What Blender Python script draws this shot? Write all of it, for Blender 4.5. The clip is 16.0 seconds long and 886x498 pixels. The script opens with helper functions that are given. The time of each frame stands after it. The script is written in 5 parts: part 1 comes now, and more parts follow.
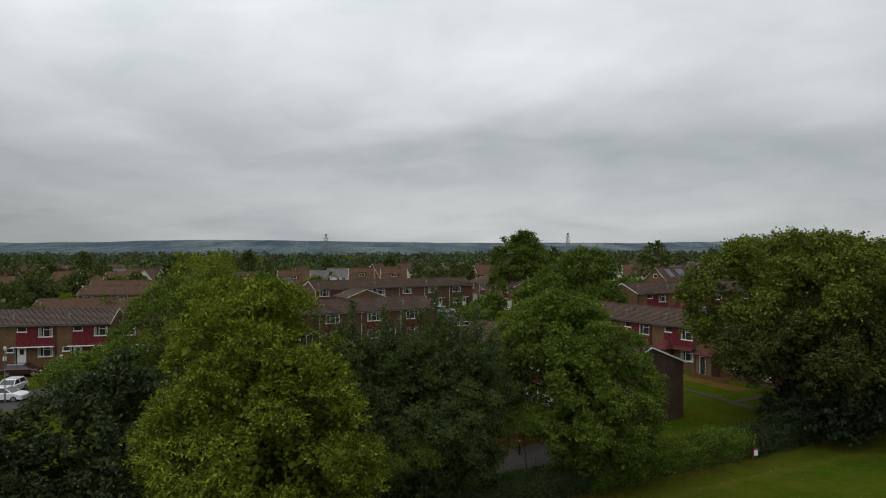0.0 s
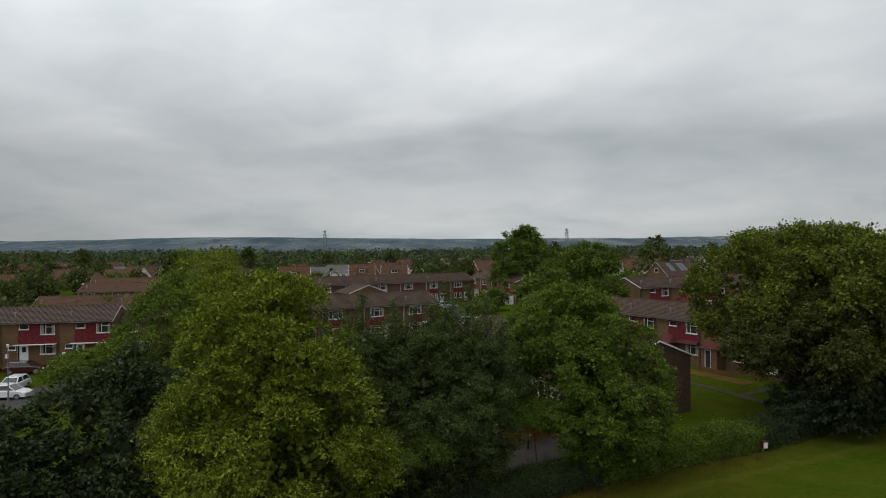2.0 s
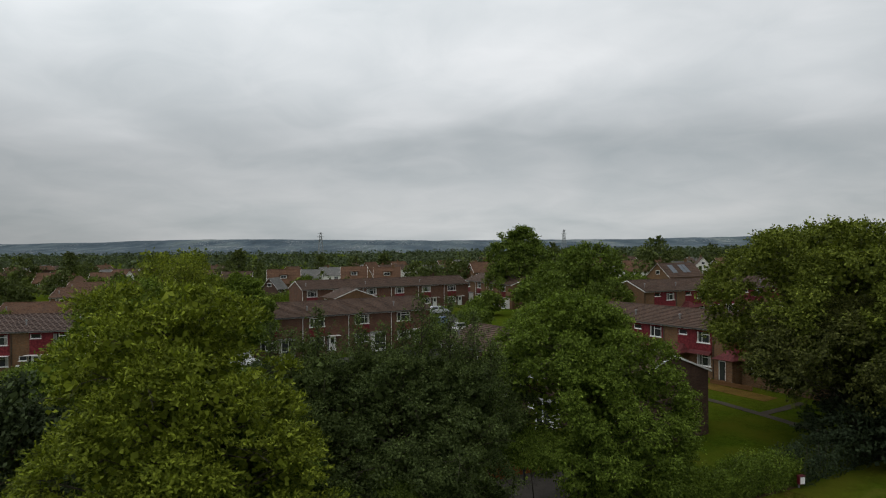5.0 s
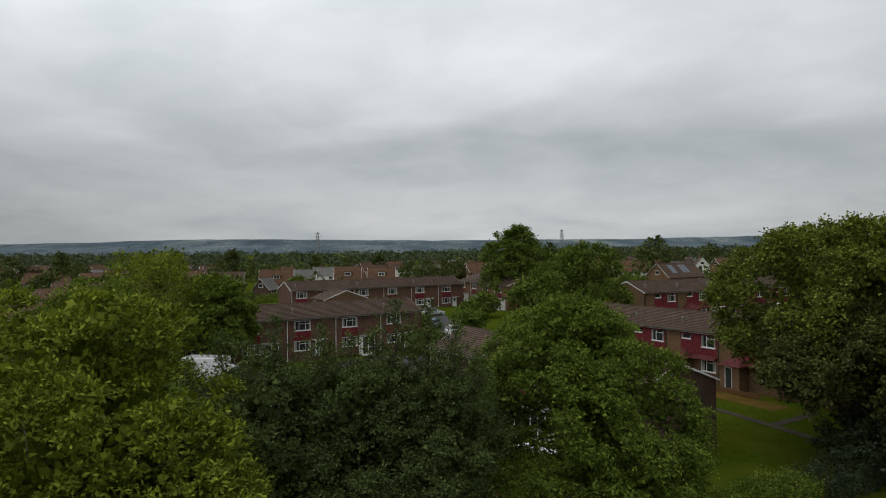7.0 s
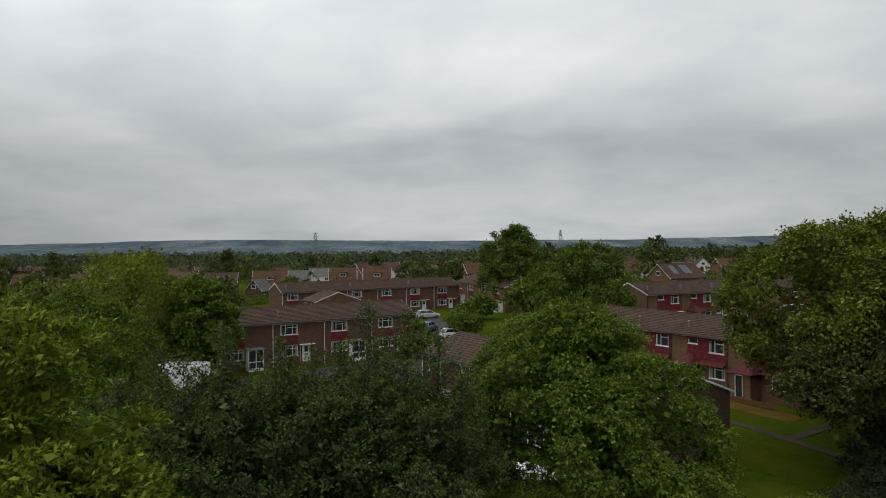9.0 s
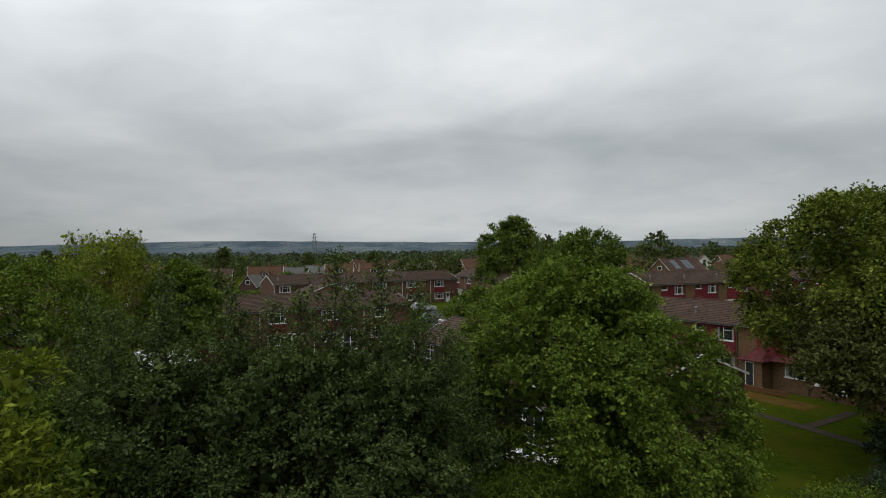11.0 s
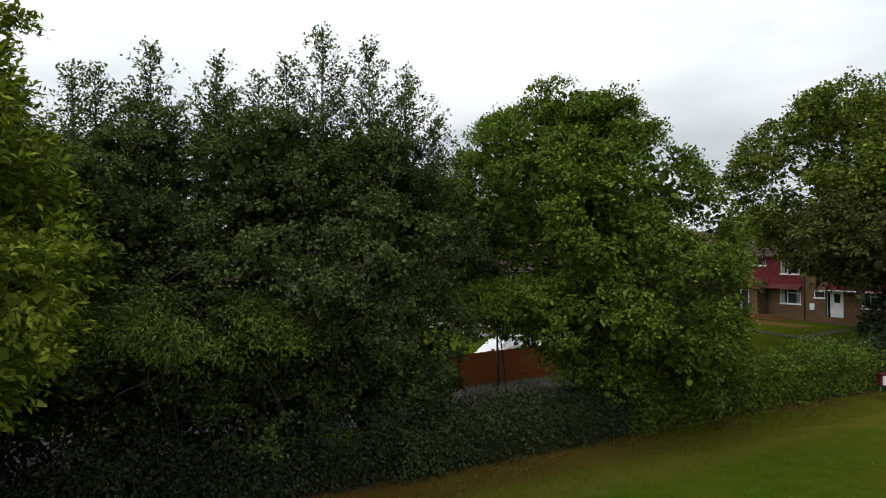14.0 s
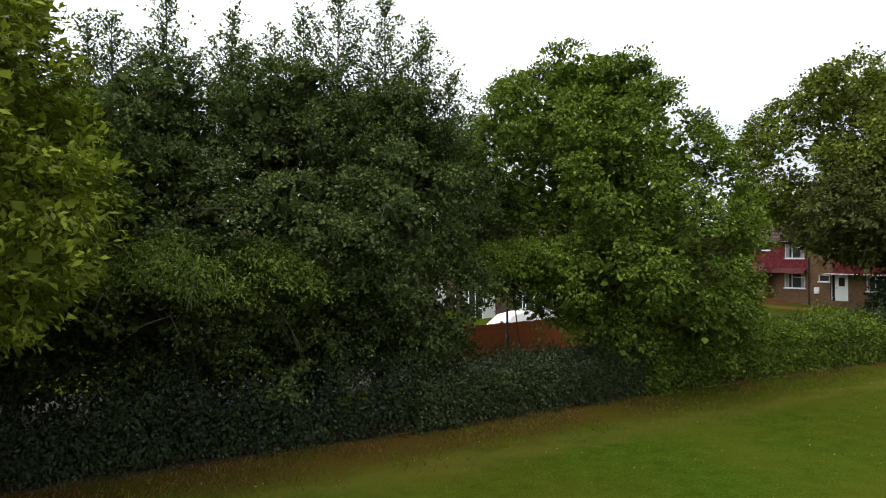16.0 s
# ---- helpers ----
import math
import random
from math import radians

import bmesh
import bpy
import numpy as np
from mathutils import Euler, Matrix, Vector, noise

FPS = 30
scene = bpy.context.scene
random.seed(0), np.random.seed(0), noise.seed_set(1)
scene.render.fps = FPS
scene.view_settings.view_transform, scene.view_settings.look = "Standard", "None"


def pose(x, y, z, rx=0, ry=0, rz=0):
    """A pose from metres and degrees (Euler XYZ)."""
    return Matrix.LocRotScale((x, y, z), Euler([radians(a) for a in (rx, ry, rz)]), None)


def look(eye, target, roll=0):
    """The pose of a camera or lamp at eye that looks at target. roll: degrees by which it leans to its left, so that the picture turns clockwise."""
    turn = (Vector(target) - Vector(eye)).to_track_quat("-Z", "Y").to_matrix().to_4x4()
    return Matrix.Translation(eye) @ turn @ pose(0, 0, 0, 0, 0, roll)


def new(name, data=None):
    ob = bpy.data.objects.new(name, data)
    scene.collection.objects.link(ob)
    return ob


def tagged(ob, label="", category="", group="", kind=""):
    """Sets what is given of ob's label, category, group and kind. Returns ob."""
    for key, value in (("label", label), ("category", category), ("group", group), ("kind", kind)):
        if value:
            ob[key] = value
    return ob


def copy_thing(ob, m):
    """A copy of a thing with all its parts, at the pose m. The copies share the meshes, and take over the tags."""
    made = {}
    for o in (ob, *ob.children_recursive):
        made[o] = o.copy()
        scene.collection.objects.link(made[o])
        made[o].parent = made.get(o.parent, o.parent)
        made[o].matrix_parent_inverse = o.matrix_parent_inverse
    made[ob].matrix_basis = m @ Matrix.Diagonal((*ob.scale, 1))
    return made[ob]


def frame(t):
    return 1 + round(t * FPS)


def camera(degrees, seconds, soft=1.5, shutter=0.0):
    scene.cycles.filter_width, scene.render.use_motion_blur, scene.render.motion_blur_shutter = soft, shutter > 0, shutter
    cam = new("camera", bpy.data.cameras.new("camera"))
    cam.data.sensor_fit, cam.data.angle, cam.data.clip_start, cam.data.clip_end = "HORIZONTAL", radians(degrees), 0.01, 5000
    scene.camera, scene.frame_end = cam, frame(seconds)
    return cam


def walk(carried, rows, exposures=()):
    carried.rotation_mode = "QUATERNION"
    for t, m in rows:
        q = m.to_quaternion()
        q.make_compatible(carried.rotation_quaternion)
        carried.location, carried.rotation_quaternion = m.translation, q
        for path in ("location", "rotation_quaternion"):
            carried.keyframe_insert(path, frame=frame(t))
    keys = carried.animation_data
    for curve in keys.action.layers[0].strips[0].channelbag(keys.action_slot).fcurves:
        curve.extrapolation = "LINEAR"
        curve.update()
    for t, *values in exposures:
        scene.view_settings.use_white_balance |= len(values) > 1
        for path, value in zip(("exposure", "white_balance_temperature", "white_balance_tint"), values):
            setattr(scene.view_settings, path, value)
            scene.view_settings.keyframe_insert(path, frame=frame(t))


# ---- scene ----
cam = camera(66.9, 16.0, 1.1)
METRES, EYE, TILT, LEAN, TURN = 28.5, 14.2, 0.0, 0.0, 0.0
ROWS = [
    (0.0, 0.0, 0.0, 0.0, 0.0, 0.0, -0.0),
    (0.5, -0.0216, 0.0002, -0.0005, -0.04, -0.05, 0.1),
    (1.0, -0.0309, 0.0017, -0.0017, -0.04, -0.13, 0.34),
    (1.5, -0.0265, 0.0041, -0.0034, -0.08, -0.15, 0.33),
    (2.0, -0.0208, 0.0112, -0.0057, -0.12, -0.33, 0.32),
    (2.5, -0.0158, 0.0394, -0.0064, -0.18, -0.34, 0.32),
    (3.0, -0.0116, 0.0822, -0.0053, -0.22, -0.28, 0.34),
    (3.5, -0.0074, 0.1307, -0.0044, -0.26, -0.21, 0.38),
    (4.0, -0.0018, 0.1778, -0.0046, -0.29, -0.17, 0.43),
    (6.5, 0.0364, 0.3428, -0.0076, -0.48, -0.24, 0.51),
    (7.0, 0.0423, 0.3836, -0.0079, -0.53, -0.2, 0.5),
    (7.5, 0.048, 0.4171, -0.0067, -0.56, -0.05, 0.5),
    (8.0, 0.054, 0.4418, -0.0074, -0.6, -0.27, 0.49),
    (10.5, 0.0788, 0.6242, -0.032, -0.67, 0.03, 0.55),
    (11.0, 0.0842, 0.6342, -0.0747, -0.67, -0.03, 0.54),
    (11.5, 0.0874, 0.638, -0.092, -0.73, -0.09, 0.49),
    (12.0, 0.0885, 0.6389, -0.1372, -0.77, -0.01, 0.54),
    (12.5, 0.089, 0.6399, -0.1876, -0.81, -0.06, 0.4),
    (13.0, 0.0909, 0.6399, -0.2303, -0.79, -0.05, 0.36),
    (13.5, 0.0928, 0.6401, -0.2503, -0.79, 0.05, 0.39),
    (14.0, 0.0931, 0.6391, -0.2938, -0.78, 0.13, 0.45),
    (14.5, 0.0926, 0.6407, -0.3301, -0.85, 0.11, 0.38),
    (15.0, 0.0912, 0.6431, -0.3346, -0.88, 0.11, 0.3),
    (15.5, 0.0843, 0.6428, -0.3362, -0.91, 0.1, 0.2),
    (16.0, 0.0755, 0.6416, -0.3365, -0.92, 0.02, 0.34),
]
walk(cam, [(t, pose(0, 0, EYE, TILT, LEAN, TURN) @ pose(METRES * x, METRES * y, METRES * z, 90 + pitch, roll, yaw)) for t, x, y, z, yaw, pitch, roll in ROWS],
     [(0.0, 0.0), (12.0, 0.0), (12.5, 0.13), (13.0, 0.3), (13.5, 0.43), (14.5, 0.68), (15.2, 0.92), (16.0, 1.1)])

# ---- sky and sun: a closed layer of stratus ----
world = bpy.data.worlds.new("overcast_sky")
scene.world = world
world.use_nodes = True
wn, wl = world.node_tree.nodes, world.node_tree.links
wn.clear()


def wnode(kind, **inputs):
    n = wn.new(kind)
    for k, v in inputs.items():
        n.inputs[k].default_value = v
    return n


def wmath(op, a, b=0.0):
    n = wn.new("ShaderNodeMath")
    n.operation = op
    for i, v in enumerate((a, b)):
        if isinstance(v, (int, float)):
            n.inputs[i].default_value = v
        else:
            wl.new(v, n.inputs[i])
    return n.outputs[0]


SKY_STRENGTH = 1.0
w_dir = wn.new("ShaderNodeTexCoord").outputs["Generated"]
w_sep = wn.new("ShaderNodeSeparateXYZ")
wl.new(w_dir, w_sep.inputs[0])
w_up = wmath("ADD", wmath("MAXIMUM", w_sep.outputs[2], 0.0), 0.22)
w_plane = wn.new("ShaderNodeCombineXYZ")
wl.new(wmath("DIVIDE", w_sep.outputs[0], w_up), w_plane.inputs[0])
wl.new(wmath("DIVIDE", w_sep.outputs[1], w_up), w_plane.inputs[1])
w_big = wnode("ShaderNodeTexNoise", Scale=1.15, Detail=3.0, Roughness=0.45, Distortion=0.3)
w_small = wnode("ShaderNodeTexNoise", Scale=3.4, Detail=7.0, Roughness=0.58, Distortion=0.7)
w_shift = wn.new("ShaderNodeVectorMath")
w_shift.operation = "ADD"
w_shift.inputs[1].default_value = (3.1, 7.4, 0.0)
wl.new(w_plane.outputs[0], w_shift.inputs[0])
wl.new(w_shift.outputs[0], w_big.inputs["Vector"])
wl.new(w_shift.outputs[0], w_small.inputs["Vector"])
w_mix = wmath("ADD", wmath("MULTIPLY", w_big.outputs[0], 0.74), wmath("MULTIPLY", w_small.outputs[0], 0.26))
w_ramp = wn.new("ShaderNodeValToRGB")
w_ramp.color_ramp.elements[0].position, w_ramp.color_ramp.elements[0].color = 0.32, (0.79, 0.838, 0.86, 1)
w_ramp.color_ramp.elements[1].position, w_ramp.color_ramp.elements[1].color = 0.66, (1.16, 1.16, 1.165, 1)
wl.new(w_mix, w_ramp.inputs[0])
# the layer's brightness from the horizon to the zenith, with soft wavering decks
w_high = wmath("ADD", wmath("MAXIMUM", w_sep.outputs[2], 0.0), wmath("MULTIPLY", wmath("SUBTRACT", w_big.outputs[0], 0.5), 0.17))
w_deck = wn.new("ShaderNodeValToRGB")
w_deck.color_ramp.interpolation = "B_SPLINE"
deck = w_deck.color_ramp.elements
for p_, v_ in ((0.0, 0.525), (0.045, 0.535), (0.115, 0.468), (0.17, 0.53), (0.25, 0.70), (0.36, 0.77)):
    el_ = deck.new(p_)
    el_.color = (v_ * 0.995, v_ * 1.02, v_ * 1.035, 1)
deck[0].color = (0.522, 0.535, 0.543, 1)
deck[len(deck) - 1].color = (1.3, 1.3, 1.3, 1)
wl.new(w_high, w_deck.inputs[0])
w_cloud = wn.new("ShaderNodeMixRGB")
w_cloud.blend_type = "MULTIPLY"
w_cloud.inputs[0].default_value = 1.0
wl.new(w_deck.outputs[0], w_cloud.inputs[1])
wl.new(w_ramp.outputs[0], w_cloud.inputs[2])
w_west = wmath("SUBTRACT", 1.0, wmath("MULTIPLY", wmath("MULTIPLY", w_sep.outputs[0], 1.5), wmath("SUBTRACT", w_sep.outputs[2], 0.15)))
# the low deck is thickest away from the gap above the far ridge
w_low = wmath("MAXIMUM", wmath("SUBTRACT", 1.0, wmath("MULTIPLY", w_sep.outputs[2], 5.0)), 0.0)
w_thick = wmath("SUBTRACT", 1.0, wmath("MULTIPLY", wmath("MULTIPLY", wmath("MULTIPLY", w_sep.outputs[0], w_sep.outputs[0]), 0.9), w_low))
w_west = wmath("MULTIPLY", w_west, w_thick)
w_side = wn.new("ShaderNodeMixRGB")
w_side.blend_type = "MULTIPLY"
w_side.inputs[0].default_value = 1.0
wl.new(w_cloud.outputs[0], w_side.inputs[1])
wl.new(w_west, w_side.inputs[2])
w_sky = wn.new("ShaderNodeTexSky")
w_sky.sky_type, w_sky.sun_disc = "NISHITA", False
w_sky.sun_elevation, w_sky.sun_rotation = radians(52), radians(200)
w_dim = wn.new("ShaderNodeMixRGB")
w_dim.blend_type = "MULTIPLY"
w_dim.inputs[0].default_value = 1.0
w_dim.inputs[2].default_value = (0.1, 0.1, 0.1, 1)
wl.new(w_sky.outputs[0], w_dim.inputs[1])
w_cover = wn.new("ShaderNodeMixRGB")
w_cover.inputs[0].default_value = 0.95
wl.new(w_dim.outputs[0], w_cover.inputs[1])
wl.new(w_side.outputs[0], w_cover.inputs[2])
w_bg = wnode("ShaderNodeBackground", Strength=SKY_STRENGTH)
wl.new(w_cover.outputs[0], w_bg.inputs[0])
wl.new(w_bg.outputs[0], wn.new("ShaderNodeOutputWorld").inputs[0])

sun = new("sun", bpy.data.lights.new("sun", "SUN"))
sun.data.energy, sun.data.angle, sun.data.color = 0.5, radians(35), (1.0, 0.96, 0.9)
sun.matrix_world = look((-10, -25, 60), (0, 0, 0))

# ---- materials ----


def mat(name, rough=0.7, spec=0.3, metal=0.0):
    m = bpy.data.materials.new(name)
    m.use_nodes = True
    b = m.node_tree.nodes["Principled BSDF"]
    b.inputs["Roughness"].default_value = rough
    b.inputs["Specular IOR Level"].default_value = spec
    b.inputs["Metallic"].default_value = metal
    return m, m.node_tree.nodes, m.node_tree.links, b


def ramp(n, l, fac, stops):
    r = n.new("ShaderNodeValToRGB")
    e = r.color_ramp.elements
    while len(e) < len(stops):
        e.new(0.5)
    for el, (p, c) in zip(e, stops):
        el.position, el.color = p, (*c, 1)
    l.new(fac, r.inputs[0])
    return r.outputs[0]


def noise_of(n, l, scale, detail=4.0, rough=0.55, vec=None):
    t = n.new("ShaderNodeTexNoise")
    t.inputs["Scale"].default_value, t.inputs["Detail"].default_value = scale, detail
    t.inputs["Roughness"].default_value = rough
    l.new(vec or n.new("ShaderNodeTexCoord").outputs["Object"], t.inputs["Vector"])
    return t.outputs[0]


def blend(n, l, fac, a, b, how="MIX"):
    m = n.new("ShaderNodeMixRGB")
    m.blend_type = how
    for i, v in enumerate((fac, a, b)):
        if isinstance(v, (int, float)):
            m.inputs[i].default_value = v
        elif isinstance(v, tuple):
            m.inputs[i].default_value = (*v, 1)
        else:
            l.new(v, m.inputs[i])
    return m.outputs[0]


def bump(n, l, b, height, strength=0.3, dist=0.02):
    k = n.new("ShaderNodeBump")
    k.inputs["Strength"].default_value, k.inputs["Distance"].default_value = strength, dist
    l.new(height, k.inputs["Height"])
    l.new(k.outputs[0], b.inputs["Normal"])


def speckled(name, dark, light, scale=6.0, rough=0.75, spec=0.25, big=0.4, strength=0.25):
    """A surface of two tones with fine grain and larger stains."""
    m, n, l, b = mat(name, rough, spec)
    fine, wide = noise_of(n, l, scale, 6), noise_of(n, l, scale * 0.08, 3)
    c = ramp(n, l, fine, [(0.3, dark), (0.7, light)])
    w = ramp(n, l, wide, [(0.3, (1 - big,) * 3), (0.7, (1.0,) * 3)])
    l.new(blend(n, l, 1.0, c, w, "MULTIPLY"), b.inputs["Base Color"])
    bump(n, l, b, fine, strength)
    return m


def leaf_mat(name, dark, light, through_light=0.35):
    m, n, l, b = mat(name, 0.6, 0.05)
    g = n.new("ShaderNodeNewGeometry")
    c1 = ramp(n, l, g.outputs["Random Per Island"], [(0.0, tuple(q * 0.6 for q in dark)), (0.7, tuple(q * 0.9 for q in light)), (1.0, tuple(q * 1.5 for q in light))])
    w = ramp(n, l, noise_of(n, l, 0.55, 3), [(0.3, (0.78, 0.78, 0.8)), (0.7, (1.15, 1.12, 1.0))])
    c = blend(n, l, 1.0, c1, w, "MULTIPLY")
    l.new(c, b.inputs["Base Color"])
    tr = n.new("ShaderNodeBsdfTranslucent")
    l.new(blend(n, l, 1.0, c, (1.15, 1.22, 0.65), "MULTIPLY"), tr.inputs[0])
    mx = n.new("ShaderNodeMixShader")
    mx.inputs[0].default_value = through_light
    l.new(b.outputs[0], mx.inputs[1])
    l.new(tr.outputs[0], mx.inputs[2])
    l.new(mx.outputs[0], n["Material Output"].inputs[0])
    return m


LEAF_LIME = leaf_mat("leaf_yellow_green", (0.086, 0.119, 0.013), (0.186, 0.225, 0.028), 0.26)
LEAF_GREEN = leaf_mat("leaf_mid_green", (0.056, 0.093, 0.013), (0.128, 0.182, 0.029), 0.26)
LEAF_DARK = leaf_mat("leaf_grey_green", (0.042, 0.063, 0.021), (0.100, 0.136, 0.047), 0.27)
LEAF_OLIVE = leaf_mat("leaf_olive_green", (0.066, 0.092, 0.014), (0.142, 0.172, 0.030), 0.24)
LEAF_HEDGE = leaf_mat("leaf_hedge", (0.053, 0.089, 0.014), (0.126, 0.175, 0.034), 0.3)
# dark leaves of some trees and shrubs; on one hedge stretch, painted tree shade
LEAF_DARK_AND_SHADE = leaf_mat("leaf_dark_and_shade", (0.026, 0.040, 0.018), (0.062, 0.085, 0.038), 0.2)
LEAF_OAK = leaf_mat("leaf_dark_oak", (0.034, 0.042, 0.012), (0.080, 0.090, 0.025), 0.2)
# leaves coloured dark to carry the shade under the trees
LEAF_SHADE = leaf_mat("leaf_tree_shade", (0.020, 0.031, 0.017), (0.044, 0.063, 0.034), 0.2)
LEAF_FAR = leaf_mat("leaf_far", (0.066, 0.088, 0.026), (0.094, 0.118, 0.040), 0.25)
# far belts of trees: greyed and blued for haze in the colour itself
LEAF_HAZE = leaf_mat("leaf_haze_wood", (0.066, 0.085, 0.046), (0.068, 0.090, 0.052), 0.2)
BARK = speckled("bark", (0.04, 0.034, 0.027), (0.105, 0.088, 0.068), 9.0, 0.9, 0.1)

# brick walls: the courses run along both faces of a house
def brick_mat(name, c1, c2, mortar):
    m, n, l, b = mat(name, 0.85, 0.2)
    sx = n.new("ShaderNodeSeparateXYZ")
    l.new(n.new("ShaderNodeTexCoord").outputs["Object"], sx.inputs[0])
    ad = n.new("ShaderNodeMath")
    l.new(sx.outputs[0], ad.inputs[0])
    l.new(sx.outputs[1], ad.inputs[1])
    cb = n.new("ShaderNodeCombineXYZ")
    l.new(ad.outputs[0], cb.inputs[0])
    l.new(sx.outputs[2], cb.inputs[1])
    t = n.new("ShaderNodeTexBrick")
    for k, v in (("Scale", 1.0), ("Mortar Size", 0.006), ("Brick Width", 0.225), ("Row Height", 0.075), ("Bias", -0.1)):
        t.inputs[k].default_value = v
    t.inputs["Color1"].default_value, t.inputs["Color2"].default_value, t.inputs["Mortar"].default_value = (*c1, 1), (*c2, 1), (*mortar, 1)
    l.new(cb.outputs[0], t.inputs["Vector"])
    w = ramp(n, l, noise_of(n, l, 0.8, 5), [(0.3, (0.72, 0.7, 0.7)), (0.7, (1.1, 1.08, 1.05))])
    l.new(blend(n, l, 1.0, t.outputs[0], w, "MULTIPLY"), b.inputs["Base Color"])
    bump(n, l, b, t.outputs[1], -0.4, 0.006)
    return m


BRICK = brick_mat("brick_brown", (0.112, 0.058, 0.028), (0.178, 0.100, 0.048), (0.135, 0.110, 0.080))
BRICK_RED = brick_mat("brick_red_brown", (0.090, 0.043, 0.029), (0.140, 0.069, 0.043), (0.115, 0.090, 0.072))
BRICK_DARK = brick_mat("brick_dark", (0.06, 0.034, 0.026), (0.095, 0.055, 0.04), (0.085, 0.066, 0.055))


def roof_mat(name, c1, c2, lattice=0.0):
    m, n, l, b = mat(name, 0.8, 0.2)
    g = n.new("ShaderNodeNewGeometry")
    c = ramp(n, l, noise_of(n, l, 4.5, 7), [(0.32, tuple(q * 0.7 for q in c1)), (0.66, tuple(q * 1.1 for q in c2))])
    w = ramp(n, l, noise_of(n, l, 0.35, 4), [(0.3, (0.72, 0.74, 0.7)), (0.7, (1.12, 1.08, 1.05))])
    c = blend(n, l, 1.0, c, w, "MULTIPLY")
    co = n.new("ShaderNodeTexCoord").outputs["Object"]
    if lattice:
        for turn in (36.0, -36.0):
            mp = n.new("ShaderNodeMapping")
            mp.inputs["Rotation"].default_value = (0, 0, radians(turn))
            l.new(co, mp.inputs[0])
            wv = n.new("ShaderNodeTexWave")
            wv.inputs["Scale"].default_value = 0.6
            l.new(mp.outputs[0], wv.inputs["Vector"])
            line = ramp(n, l, wv.outputs[0], [(0.86, (0, 0, 0)), (0.94, (lattice,) * 3)])
            c = blend(n, l, line, c, (0.2, 0.155, 0.135))
    l.new(c, b.inputs["Base Color"])
    ribs = n.new("ShaderNodeTexWave")
    ribs.inputs["Scale"].default_value = 1.05
    l.new(co, ribs.inputs["Vector"])
    bump(n, l, b, ribs.outputs[0], 0.4, 0.03)
    return m


ROOF = roof_mat("roof_tiles_brown", (0.052, 0.032, 0.024), (0.098, 0.062, 0.046))
ROOF_LATTICE = roof_mat("roof_tiles_lattice", (0.036, 0.021, 0.017), (0.060, 0.037, 0.030), 0.5)
ROOF_RED = roof_mat("roof_tiles_red", (0.072, 0.038, 0.024), (0.138, 0.074, 0.044))
ROOF_GREY = roof_mat("roof_slates_grey", (0.10, 0.10, 0.10), (0.16, 0.158, 0.155))
RED_TILE = roof_mat("hung_tiles_red", (0.108, 0.012, 0.018), (0.165, 0.023, 0.029))
RED_CANOPY = roof_mat("canopy_tiles_red", (0.066, 0.016, 0.018), (0.105, 0.026, 0.027))
WHITE = speckled("white_upvc", (0.74, 0.74, 0.73), (0.82, 0.82, 0.81), 3.0, 0.4, 0.4, 0.1, 0.03)
COVER = speckled("white_fabric", (0.66, 0.67, 0.68), (0.78, 0.78, 0.78), 3.0, 0.8, 0.2, 0.12, 0.1)
CURTAIN = speckled("net_curtain", (0.30, 0.30, 0.28), (0.46, 0.46, 0.43), 8.0, 0.9, 0.1, 0.2)
BLACK = speckled("black_plastic", (0.02, 0.02, 0.02), (0.04, 0.04, 0.04), 9.0, 0.5, 0.4)
METAL = speckled("galvanised_steel", (0.16, 0.17, 0.17), (0.26, 0.27, 0.27), 5.0, 0.5, 0.5)
RENDER_WALL = speckled("painted_render", (0.55, 0.54, 0.5), (0.7, 0.69, 0.65), 2.0, 0.85, 0.2, 0.15)
GLASS, gn, gl, gb = mat("window_glass", 0.06, 0.6)
gl.new(ramp(gn, gl, noise_of(gn, gl, 0.7), [(0.3, (0.012, 0.014, 0.016)), (0.7, (0.035, 0.038, 0.04))]), gb.inputs["Base Color"])
SOLAR = mat("solar_glass", 0.12, 0.6)[0]
SOLAR.node_tree.nodes["Principled BSDF"].inputs["Base Color"].default_value = (0.20, 0.23, 0.27, 1)
FENCE = speckled("fence_timber", (0.27, 0.082, 0.026), (0.42, 0.14, 0.044), 5.0, 0.8, 0.2, 0.3)
FENCE_OLD = speckled("old_fence_timber", (0.10, 0.05, 0.018), (0.19, 0.095, 0.035), 5.0, 0.85, 0.2, 0.3)
TIMBER = speckled("weathered_timber", (0.16, 0.12, 0.09), (0.26, 0.2, 0.15), 7.0, 0.85, 0.2)
ASPHALT = speckled("asphalt", (0.042, 0.040, 0.037), (0.07, 0.067, 0.061), 14.0, 0.9, 0.2)
TRODDEN = speckled("trodden_path", (0.042, 0.034, 0.022), (0.072, 0.058, 0.038), 9.0, 0.95, 0.2)
PAVING = speckled("footpath_asphalt", (0.042, 0.036, 0.03), (0.074, 0.064, 0.053), 14.0, 0.9, 0.2)
SOIL = speckled("leaf_litter", (0.035, 0.02, 0.01), (0.085, 0.05, 0.022), 9.0, 0.95, 0.1, 0.4)
DRY_BED = speckled("dry_grass_bed", (0.075, 0.048, 0.008), (0.15, 0.09, 0.016), 8.0, 0.95, 0.1, 0.4)
STRAW = leaf_mat("dry_grass", (0.075, 0.042, 0.014), (0.15, 0.095, 0.032), 0.2)
BLADE = leaf_mat("grass_blades", (0.045, 0.068, 0.006), (0.082, 0.110, 0.013), 0.25)
PETAL = speckled("white_clover", (0.6, 0.6, 0.52), (0.75, 0.75, 0.68), 9.0)


